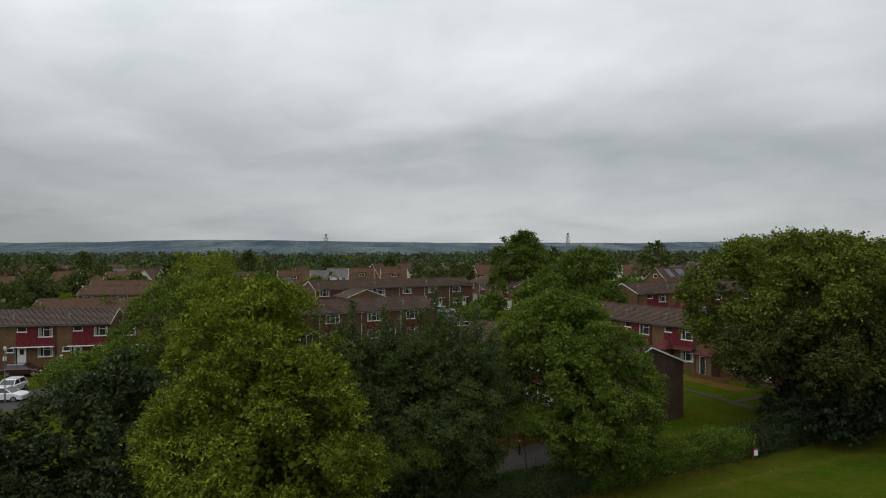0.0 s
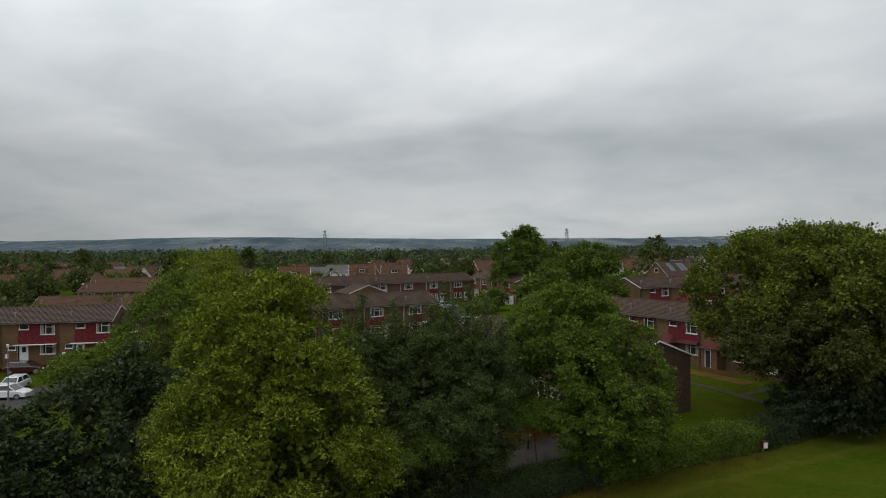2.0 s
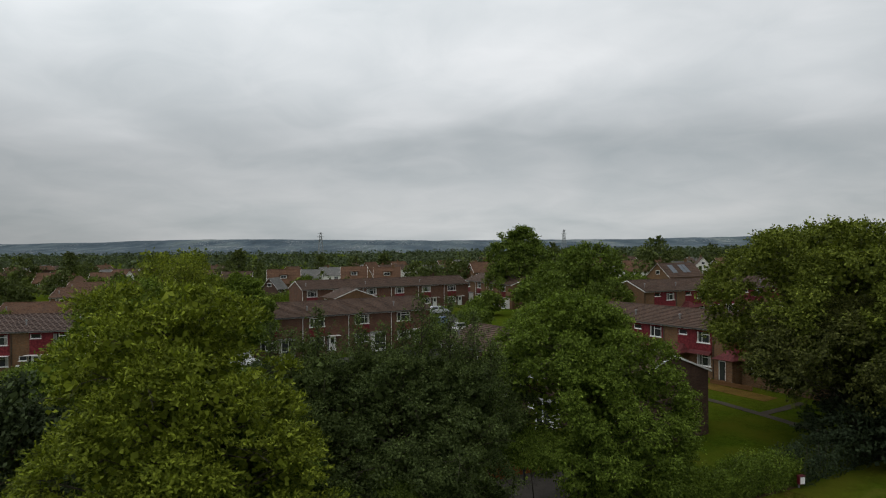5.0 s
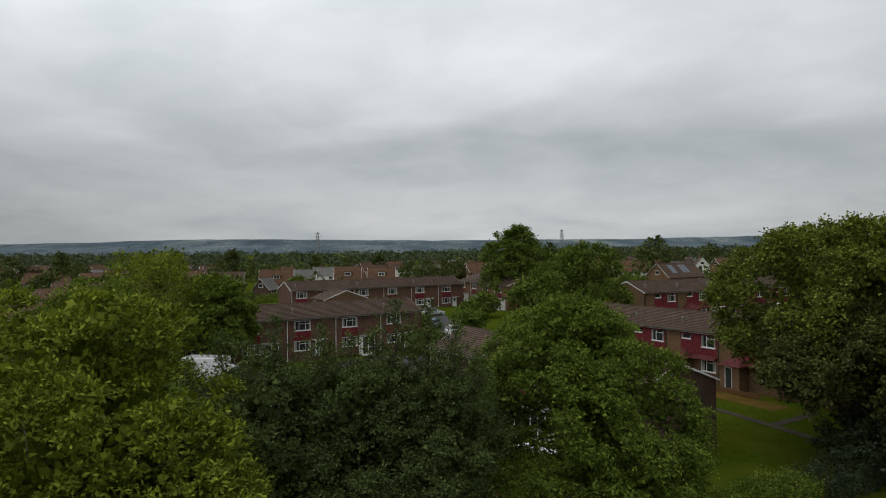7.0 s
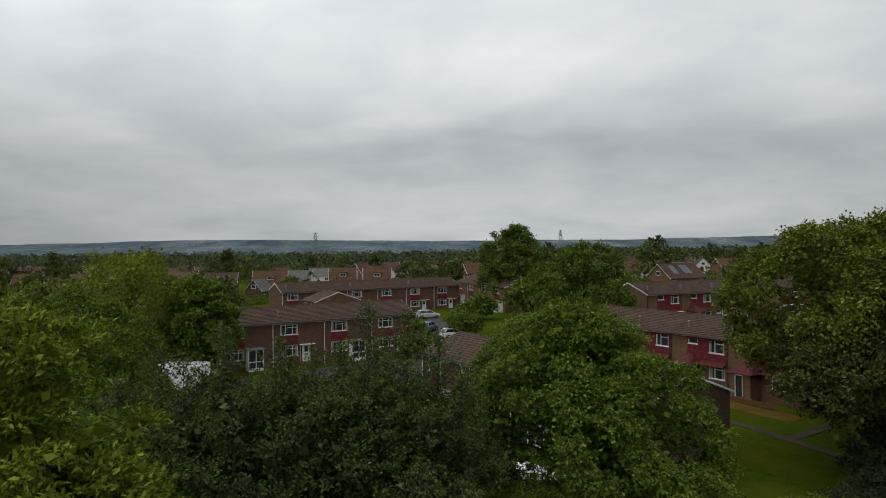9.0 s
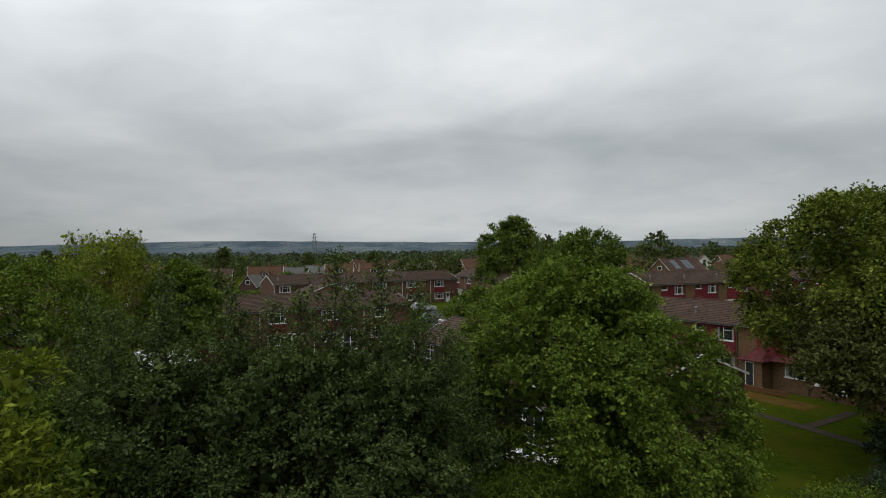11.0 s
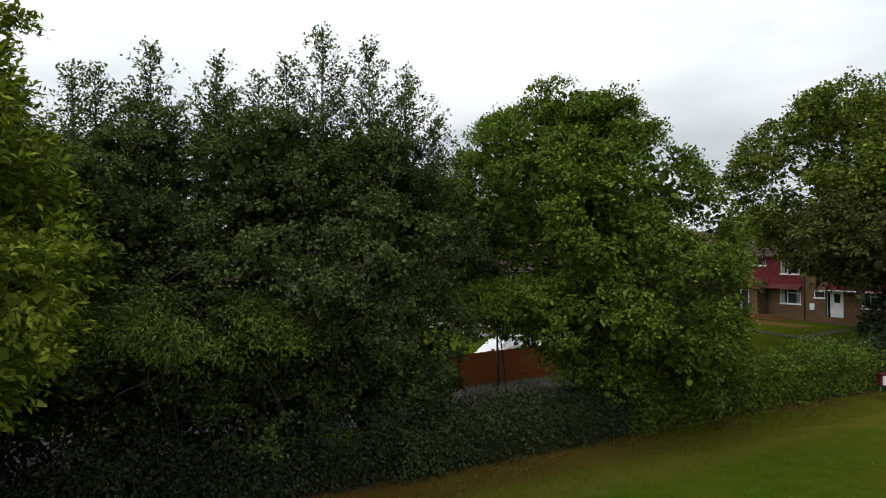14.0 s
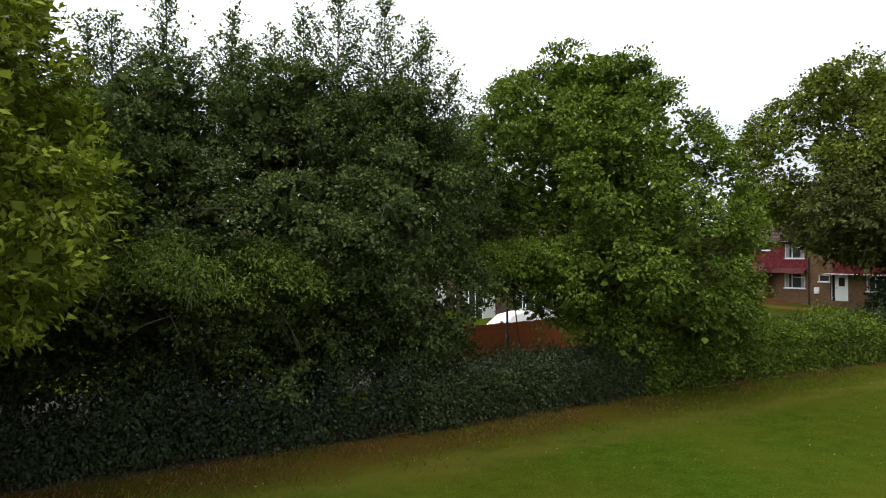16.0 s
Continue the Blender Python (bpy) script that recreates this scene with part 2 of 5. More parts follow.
def paint(name, colour, rough=0.25):
    m, n, l, b = mat(name, rough, 0.5)
    c = ramp(n, l, noise_of(n, l, 2.0, 3), [(0.3, tuple(v * 0.93 for v in colour)), (0.7, colour)])
    l.new(c, b.inputs["Base Color"])
    b.inputs["Coat Weight"].default_value = 0.4
    return m


CAR_WHITE, CAR_SILVER = paint("car_paint_white", (0.72, 0.73, 0.74)), paint("car_paint_silver", (0.42, 0.44, 0.46))
CAR_MAROON, CAR_BLUE = paint("car_paint_maroon", (0.045, 0.008, 0.012)), paint("car_paint_blue", (0.10, 0.17, 0.28))
BIN_RED = paint("bin_red", (0.11, 0.006, 0.014), 0.45)

# mown field: short grass, worn and dry in places
FIELD, fn, fl, fb = mat("mown_grass", 0.95, 0.0)
f_fine = noise_of(fn, fl, 22.0, 6, 0.7)
f_patch = noise_of(fn, fl, 0.24, 5, 0.6)
f_dry = noise_of(fn, fl, 0.09, 4, 0.6)
f_c = ramp(fn, fl, f_fine, [(0.36, (0.0225, 0.042, 0.003)), (0.66, (0.064, 0.100, 0.0095))])
f_tone = noise_of(fn, fl, 2.2, 5, 0.65)
f_c = blend(fn, fl, 1.0, f_c, ramp(fn, fl, f_tone, [(0.3, (0.72, 0.76, 0.7)), (0.7, (1.2, 1.15, 1.1))]), "MULTIPLY")
f_c = blend(fn, fl, ramp(fn, fl, f_patch, [(0.42, (0, 0, 0)), (0.66, (0.7,) * 3)]), f_c, (0.074, 0.080, 0.009))
f_c = blend(fn, fl, ramp(fn, fl, f_dry, [(0.45, (0, 0, 0)), (0.7, (0.35,) * 3)]), f_c, (0.066, 0.05, 0.007))
# dry margin and a trodden line that follow the hedge; d is the way out from its foot
f_at = fn.new("ShaderNodeVectorMath")
f_at.operation = "DOT_PRODUCT"
fl.new(fn.new("ShaderNodeTexCoord").outputs["Object"], f_at.inputs[0])
f_at.inputs[1].default_value = (0.479, -0.878, 0.0)
f_d = fn.new("ShaderNodeMath")
f_d.operation = "MULTIPLY_ADD"
fl.new(noise_of(fn, fl, 0.8, 4, 0.6), f_d.inputs[0])
f_d.inputs[1].default_value = 2.4
fl.new(f_at.outputs["Value"], f_d.inputs[2])
f_m = fn.new("ShaderNodeMapRange")
f_m.inputs["From Min"].default_value, f_m.inputs["From Max"].default_value = -29.8 + 1.2 - 2.0, -29.8 + 1.2 + 6.0
fl.new(f_d.outputs[0], f_m.inputs["Value"])
f_brown = ramp(fn, fl, f_m.outputs[0], [(0.0, (0, 0, 0)), (0.13, (0, 0, 0)), (0.22, (0.9,) * 3), (0.40, (0.75,) * 3), (0.52, (0, 0, 0))])
f_sx = fn.new("ShaderNodeSeparateXYZ")
fl.new(fn.new("ShaderNodeTexCoord").outputs["Object"], f_sx.inputs[0])
f_w = fn.new("ShaderNodeMapRange")
f_w.inputs["From Min"].default_value, f_w.inputs["From Max"].default_value = 5.0, 13.0
f_w.inputs["To Min"].default_value, f_w.inputs["To Max"].default_value = 1.0, 0.25
fl.new(f_sx.outputs[0], f_w.inputs["Value"])
f_brown = blend(fn, fl, 1.0, f_brown, f_w.outputs[0], "MULTIPLY")
f_c = blend(fn, fl, f_brown, f_c, ramp(fn, fl, f_fine, [(0.35, (0.035, 0.02, 0.005)), (0.65, (0.10, 0.058, 0.015))]))
f_line = ramp(fn, fl, f_m.outputs[0], [(0.48, (0, 0, 0)), (0.53, (0.3,) * 3), (0.57, (0.26,) * 3), (0.64, (0, 0, 0))])
f_c = blend(fn, fl, f_line, f_c, (0.115, 0.09, 0.022))
fl.new(f_c, fb.inputs["Base Color"])
bump(fn, fl, fb, f_fine, 0.8, 0.05)

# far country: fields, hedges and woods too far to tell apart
FARLAND, hn, hl, hb = mat("far_country_hazed", 0.95, 0.05)
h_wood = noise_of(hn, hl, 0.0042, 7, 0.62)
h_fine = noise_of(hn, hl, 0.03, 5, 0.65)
# blue-grey tones put the distance haze into the base colour
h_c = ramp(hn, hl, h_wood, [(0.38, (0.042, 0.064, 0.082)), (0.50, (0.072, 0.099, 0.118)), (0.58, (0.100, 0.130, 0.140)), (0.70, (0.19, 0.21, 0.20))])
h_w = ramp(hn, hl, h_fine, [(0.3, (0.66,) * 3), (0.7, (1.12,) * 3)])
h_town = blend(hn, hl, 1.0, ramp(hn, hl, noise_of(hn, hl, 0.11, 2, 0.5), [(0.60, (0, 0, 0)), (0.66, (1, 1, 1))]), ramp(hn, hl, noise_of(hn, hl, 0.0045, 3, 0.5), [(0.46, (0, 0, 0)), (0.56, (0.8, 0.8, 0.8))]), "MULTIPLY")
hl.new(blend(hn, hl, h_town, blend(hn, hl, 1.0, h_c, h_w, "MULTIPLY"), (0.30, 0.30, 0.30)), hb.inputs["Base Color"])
# woods and fields lie in plots up the slope
h_map = hn.new("ShaderNodeMapping")
h_map.inputs["Scale"].default_value = (1.5, 0.35, 1.0)
hl.new(hn.new("ShaderNodeTexCoord").outputs["Object"], h_map.inputs[0])
for h_n in [q for q in hn if q.bl_idname == "ShaderNodeTexNoise"]:
    hl.new(h_map.outputs[0], h_n.inputs["Vector"])

# ---- building tools ----


def link_mesh(name, me, material, parent=None, label=""):
    if material and not me.materials:
        me.materials.append(material)
    ob = new(name, me)
    if parent:
        ob.parent = parent
    if label:
        ob["label"] = label
    return ob


def part(name, bm, material, parent=None, label=""):
    me = bpy.data.meshes.new(name)
    bm.to_mesh(me)
    bm.free()
    return link_mesh(name, me, material, parent, label)


def quad_mesh(name, v):
    """A mesh from an array of separate quads, (n, 4, 3)."""
    n = len(v)
    me = bpy.data.meshes.new(name)
    me.vertices.add(4 * n)
    me.vertices.foreach_set("co", np.ascontiguousarray(v, dtype=np.float32).ravel())
    me.loops.add(4 * n)
    me.loops.foreach_set("vertex_index", np.arange(4 * n, dtype=np.int32))
    me.polygons.add(n)
    me.polygons.foreach_set("loop_start", np.arange(0, 4 * n, 4, dtype=np.int32))
    me.polygons.foreach_set("loop_total", np.full(n, 4, dtype=np.int32))
    me.update()
    me.validate()
    return me


def thing(name, m, label, category, group="", kind=""):
    ob = new(name)
    ob.matrix_world = m
    return tagged(ob, label, category, group, kind)


def box(bm, x0, x1, y0, y1, z0, z1, bevel=0.0):
    r = bmesh.ops.create_cube(bm, size=1, matrix=Matrix.LocRotScale(((x0 + x1) / 2, (y0 + y1) / 2, (z0 + z1) / 2), None, (x1 - x0, y1 - y0, z1 - z0)))
    if bevel:
        es = list({e for v in r["verts"] for e in v.link_edges})
        bmesh.ops.bevel(bm, geom=es, offset=bevel, segments=1, affect="EDGES")
    return bm


def boxed(*a, bevel=0.0):
    return box(bmesh.new(), *a, bevel=bevel)


def tube(bm, pts, radii, sides=6):
    """A tapered tube through the points."""
    rings = []
    for i, p in enumerate(pts):
        p = Vector([float(q) for q in p])
        d = (Vector(pts[min(i + 1, len(pts) - 1)]) - Vector(pts[max(i - 1, 0)])).normalized()
        a = d.orthogonal().normalized()
        b = d.cross(a)
        rings.append([bm.verts.new(p + float(radii[i]) * (math.cos(k * math.tau / sides) * a + math.sin(k * math.tau / sides) * b)) for k in range(sides)])
    for r, q in zip(rings, rings[1:]):
        best = min(range(sides), key=lambda s: (q[s].co - r[0].co).length)
        for k in range(sides):
            bm.faces.new((r[k], r[(k + 1) % sides], q[(k + 1 + best) % sides], q[(k + best) % sides]))
    bm.faces.new(rings[0][::-1])
    bm.faces.new(rings[-1])
    return bm


def smooth_step(a, b, x):
    t = np.clip((np.asarray(x, dtype=float) - a) / (b - a), 0, 1)
    return t * t * (3 - 2 * t)


def ground(x, y):
    """The height of the land: it dips under the near rows, rises a little behind them and falls to the west."""
    x, y = np.asarray(x, dtype=float), np.asarray(y, dtype=float)
    z = -0.25 * smooth_step(40, 48, y) + 0.5 * smooth_step(58, 85, y) + 1.1 * smooth_step(98, 130, y)
    z = z - 1.2 * smooth_step(-24, -48, x) * smooth_step(50, 75, y)
    z = z + 1.3 * smooth_step(84, 108, y) * smooth_step(20, 31, x)
    return z - 1.5 * smooth_step(200, 420, y)


def gz(x, y):
    return float(ground(x, y))


def grid_sheet(xs, ys, height):
    X, Y = np.meshgrid(xs, ys, indexing="ij")
    Z = height(X, Y)
    nx, ny = len(xs), len(ys)
    v = np.stack([X, Y, Z], -1).reshape(-1, 3)
    i = (np.arange(nx - 1)[:, None] * ny + np.arange(ny - 1)[None, :]).ravel()
    f = np.stack([i, i + ny, i + ny + 1, i + 1], -1)
    me = bpy.data.meshes.new("sheet")
    me.from_pydata(v.tolist(), [], f.tolist())
    me.polygons.foreach_set("use_smooth", [True] * len(f))
    return me


def strip(name, material, pts, width, lift, label, category):
    """A path or road laid over the land along the points."""
    bm = bmesh.new()
    prev = None
    dense = []
    for a, b in zip(pts, pts[1:]):
        n = max(2, int((Vector(b) - Vector(a)).length / 1.5))
        dense += [Vector(a).lerp(Vector(b), k / n) for k in range(n)]
    dense.append(Vector(pts[-1]))
    for i, p in enumerate(dense):
        d = (dense[min(i + 1, len(dense) - 1)] - dense[max(i - 1, 0)]).normalized()
        s = Vector((-d.y, d.x))
        row = []
        for k in (-1, -0.33, 0.33, 1):
            q = p + s * (width / 2 * k)
            row.append(bm.verts.new((q.x, q.y, gz(q.x, q.y) + lift)))
        if prev:
            for k in range(3):
                bm.faces.new((prev[k], prev[k + 1], row[k + 1], row[k]))
        prev = row
    bmesh.ops.recalc_face_normals(bm, faces=bm.faces)
    r = bmesh.ops.extrude_face_region(bm, geom=list(bm.faces))
    for v in r["geom"]:
        if isinstance(v, bmesh.types.BMVert):
            v.co.z += 0.012
    return tagged(part(name, bm, material), label, category, kind="structure")


# ---- land ----
gx = np.concatenate([-np.geomspace(4600, 62, 26), np.arange(-60, 60.1, 2.0), np.geomspace(62, 4600, 26)])
gy = np.concatenate([-np.geomspace(900, 22, 14), np.arange(-20, 140.1, 2.0), np.geomspace(143, 4800, 46)])
land = link_mesh("ground", grid_sheet(gx, gy, ground), FIELD)
tagged(land, "mown green playing field and lawns reaching to the horizon", "grass", kind="structure")


def hill_sheet(y0, y1, base, rise, seed, n=220):
    xs = np.linspace(-4200, 4200, n)
    ys = np.linspace(y0, y1, 26)

    def h(X, Y):
        t = (Y - y0) / (y1 - y0)
        out = np.empty_like(X)
        for i in range(X.shape[0]):
            for j in range(X.shape[1]):
                p = Vector((X[i, j] / 1500 + seed, Y[i, j] / 1100, seed))
                out[i, j] = 0.5 + 0.5 * noise.fractal(p, 1.0, 2.0, 4) + 0.05 * noise.fractal(p * 22, 1.0, 2.0, 2)
        return base + rise * smooth_step(0, 0.75, t) * (0.55 + 0.6 * out)

    return grid_sheet(xs, ys, h)


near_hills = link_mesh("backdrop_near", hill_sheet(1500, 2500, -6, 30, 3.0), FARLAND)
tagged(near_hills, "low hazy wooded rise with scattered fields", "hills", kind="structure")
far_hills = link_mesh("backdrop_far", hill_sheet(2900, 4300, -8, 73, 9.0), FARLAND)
tagged(far_hills, "long ridge of woods and fields, tinted blue-green for haze", "hills", kind="structure")

# ---- trees ----


def unit(v):
    return v / np.maximum(np.linalg.norm(v, axis=-1, keepdims=True), 1e-6)


def leaves_at(rng, pos, out, size, droop=0.3, slim=0.5, up=0.62, stray=0.34):
    """Leaf quads round the points: each a small folded lozenge that faces up and outwards."""
    n = len(pos)
    nrm = unit(out * 0.75 + np.array([0, 0, up]) + rng.normal(0, stray, (n, 3)))
    axis = unit(out + rng.normal(0, 0.8, (n, 3)) - np.array([0, 0, droop]))
    side = unit(np.cross(axis, nrm))
    L = size * rng.uniform(0.65, 1.35, (n, 1))
    W = L * slim
    fold = unit(np.cross(side, axis)) * W * 0.2
    return np.stack([pos, pos + axis * L * 0.5 + side * W * 0.5 + fold, pos + axis * L, pos + axis * L * 0.5 - side * W * 0.5 + fold], 1)


def crown_points(rng, shape, height, base, radius, count, lumpy, br, tilt):
    """Bough centres and sizes that fill an uneven crown. shape: how wide it is at each fraction of its height."""
    fr, wd = zip(*shape)
    fs = np.linspace(0, 1, 200)
    ws = np.interp(fs, fr, wd)
    rise = np.hypot((height - base) / 199, np.gradient(ws) * radius)
    area = np.cumsum((ws + 0.1) * rise)
    area /= area[-1]
    off = Vector(rng.uniform(-20, 20, 3))
    cen, size = [], []
    for k in range(count):
        f = float(np.interp((k + rng.uniform(0.1, 0.9)) / count, area, fs))
        a = k * 2.39996 + rng.normal(0, 0.22)
        r = br * rng.uniform(0.68, 1.32)
        w = float(np.interp(f, fr, wd)) * radius
        bulge = 1 + lumpy * 1.6 * noise.noise(Vector((1.7 * math.cos(a), 1.7 * math.sin(a), 3.2 * f)) + off)
        q = 1.0 if k % 5 else rng.uniform(0.45, 0.8)
        w = max(w * bulge - 0.85 * r, 0.0) * q
        z = base + r + f * (height - base - 2 * r) * (1 + 0.5 * (bulge - 1) * f)
        cen.append((w * math.cos(a) + tilt * (f - 0.4), w * math.sin(a), z))
        size.append(r)
    return np.array(cen), np.array(size)


def make_tree(name, x, y, height, radius, base, material, label, shape, boughs=48, sprays=20, per=40, leaf=0.16,
              bough_r=0.3, spray_r=0.42, droop=0.3, slim=0.5, trunk_r=0.22, seed=1, spires=(), lumpy=0.16, group="", squash=0.8, fill=3500, flat=0.5, gaps=(), tilt=0.0, hang=0.0, twigs=0, inner=1.6):
    """A tree: a tapered trunk with limbs to every bough, and a crown of leaf sprays gathered in rounded boughs."""
    rng = np.random.default_rng(seed)
    t = thing(name, pose(x, y, gz(x, y)), label, "tree", group)
    cen, size = crown_points(rng, shape, height, base, radius, boughs, lumpy, bough_r * radius, tilt)
    for g in gaps:
        keep = np.linalg.norm(cen - np.array(g[:3]), axis=1) > g[3] + 0.3
        cen, size = cen[keep], size[keep]
    mid = base + 0.35 * (height - base)
    # wood
    bm = bmesh.new()
    lean = rng.normal(0, 0.12, 2)
    top = height * 0.86
    stem = [(lean[0] * z * 0.4 * math.sin(z * 0.3), lean[1] * z * 0.4, z) for z in np.linspace(-0.3, top, 8)]
    tube(bm, stem, [trunk_r * (1.25 if i == 0 else 1 - 0.12 * i) for i in range(8)], 8)
    part("trunk", bm, BARK, t)
    bm = bmesh.new()
    for c in cen:
        z0 = max(base * 0.8, min(c[2] - 0.35 * math.hypot(c[0], c[1]) - 0.4, top * 0.95))
        k = z0 / top * 7
        i = max(0, min(6, int(k)))
        s = Vector(stem[i]).lerp(Vector(stem[i + 1]), min(1, max(0, k - i)))
        e = Vector(c)
        m1 = s.lerp(e, 0.4) + Vector((0, 0, 0.25)) + Vector(rng.normal(0, 0.15, 3))
        r = min(trunk_r * 0.3, 0.06) * (1 - 0.6 * z0 / height)
        tube(bm, [s, m1, s.lerp(e, 0.75) + Vector(rng.normal(0, 0.12, 3)), e], [r, r * 0.7, r * 0.45, r * 0.2], 5)
        for j in range(1):
            d = unit(np.array([c[0], c[1], 0.6]) + rng.normal(0, 2.0, 3))
            tube(bm, [m1.lerp(e, 0.5), m1.lerp(e, 0.8) + Vector(d * radius * 0.08), e + Vector(d * bough_r * radius * 0.7)], [r * 0.35, r * 0.22, r * 0.08], 3)
    for k in range(twigs):
        c = cen[rng.integers(0, len(cen))]
        e = c * np.array([1.05, 1.05, 1]) + rng.normal(0, 0.3, 3)
        g = unit(np.array([c[0], c[1], 0]) + rng.normal(0, radius * 0.4, 3) * np.array([1, 1, 0.3])) * rng.uniform(0.5, 1.3)
        w = np.array([-g[1], g[0], 0]) * rng.normal(0, 0.25)
        ln = rng.uniform(0.15, 0.7)
        tip = e + g + w - (0, 0, ln)
        knee = e + g * 0.5 + w * 0.2 + (0, 0, 0.05 - ln * 0.25)
        tube(bm, [tuple(e - g * 0.6), tuple(e), tuple(knee), tuple(tip)], [0.014, 0.012, 0.009, 0.004], 4)
        tube(bm, [tuple(knee), tuple(knee + g * 0.3 - w - (0, 0, 0.1)), tuple(knee + g * 0.45 - w * 2 - (0, 0, ln * 0.8))], [0.007, 0.006, 0.003], 3)
    tagged(part("branchwork", bm, BARK, t), kind="stuff")
    # leaves: boughs carry sprays on their upper and outer sides, sprays carry leaves
    P, O = [], []
    for c, br in zip(cen, size):
        outward = unit(np.array([c[0], c[1], (c[2] - mid) * 0.8]) + 1e-3)
        n = max(4, int(sprays * (br / (bough_r * radius)) ** 2))
        d = unit(unit(rng.normal(0, 1, (n, 3))) + outward * 0.6 + np.array([0, 0, 0.62]))
        reach = np.where(rng.uniform(0, 1, (n, 1)) < 0.06, rng.uniform(1.05, 1.4, (n, 1)), rng.uniform(0.72, 1.0, (n, 1)))
        sp = c + d * br * reach * np.array([1, 1, squash])
        for q, dd in zip(sp, d):
            m = int(per * rng.uniform(0.5, 1.4))
            go = unit(dd * np.array([1, 1, 0.5]) + rng.normal(0, 0.25, 3))
            off = rng.normal(0, 1, (m, 3)) * spray_r * np.array([0.42, 0.42, 0.42 * flat])
            off += go * rng.uniform(-0.5, 0.7, (m, 1)) * spray_r
            if hang:
                off = rng.normal(0, 0.1, (m, 3)) - np.array([0, 0, 1]) * rng.uniform(0, hang * rng.uniform(0.5, 1.2), (m, 1))
            off[:, 2] -= droop * 0.5 * (off[:, 0] ** 2 + off[:, 1] ** 2) / spray_r
            P.append(q + off)
            O.append(np.repeat(unit(go * 0.8 + outward * 0.4)[None], m, 0))
    for sx, sy, z0, z1, w in spires:
        n = int((z1 - z0) * (12 + 3 * w))
        bm = bmesh.new()
        tube(bm, [(sx * 0.7, sy * 0.7, z0 - 2.0), (sx * 0.95, sy, z0), (sx, sy, z1 - 0.1)], [0.07, 0.04, 0.008], 5)
        for k in range(n):
            f = (k + rng.uniform(0, 1)) / n
            a = k * 2.4 + rng.normal(0, 0.5)
            rr = w * 1.1 * (1 - f) ** 0.85 * rng.uniform(0.4, 1.3) + 0.1
            z = z0 + f * (z1 - z0) - 0.5 * rr
            go = np.array([math.cos(a), math.sin(a), rng.uniform(0.6, 1.3)])
            s0 = np.array([sx, sy, z])
            tube(bm, [tuple(s0), tuple(s0 + go * rr)], [0.014, 0.004], 3)
            for g in np.linspace(0.3, 1.0, max(2, int(rr * 5))):
                m = int(per * rng.uniform(0.5, 1.0) * (1.4 - 0.8 * f))
                P.append(s0 + go * rr * g + rng.normal(0, 1, (m, 3)) * spray_r * np.array([0.26, 0.26, 0.3]))
                O.append(np.repeat(unit(go)[None], m, 0))
        part("leader", bm, BARK, t)
    P, O = np.concatenate(P), np.concatenate(O)
    v = leaves_at(rng, P, O, leaf, droop, slim)
    if fill:
        # the shaded inside of the crown
        k = rng.integers(0, len(cen), fill)
        deep = rng.uniform(0, 1, (fill, 1)) < 0.45
        share = np.where(deep, rng.uniform(0.1, 0.8, (fill, 1)), 1.0)
        q = cen[k] * np.array([1, 1, 0]) * share + np.array([0, 0, 1]) * cen[k][:, 2:] + rng.normal(0, 0.34, (fill, 3)) * size[k][:, None] - np.array([0, 0, 0.2]) * size[k][:, None]
        v = np.concatenate([v, leaves_at(rng, q, unit(q * np.array([1, 1, 0.1])), leaf * np.where(deep, inner, 1.45), 0.3, 0.85, 0.3, 0.6)])
    for g in gaps:
        v = v[np.linalg.norm(v[:, 0] - np.array(g[:3]), axis=1) > g[3] * 0.85]
    tagged(link_mesh("crown", quad_mesh("crown", v), material, t), kind="stuff")
    return t


ROUND = [(0, 0.55), (0.15, 0.85), (0.4, 1.0), (0.65, 0.9), (0.85, 0.62), (1, 0.2)]
DOME = [(0, 0.75), (0.2, 0.98), (0.45, 1.0), (0.7, 0.86), (0.9, 0.55), (1, 0.25)]
OVAL = [(0, 0.7), (0.25, 1.0), (0.5, 0.92), (0.75, 0.66), (0.92, 0.35), (1, 0.12)]

# ---- houses ----


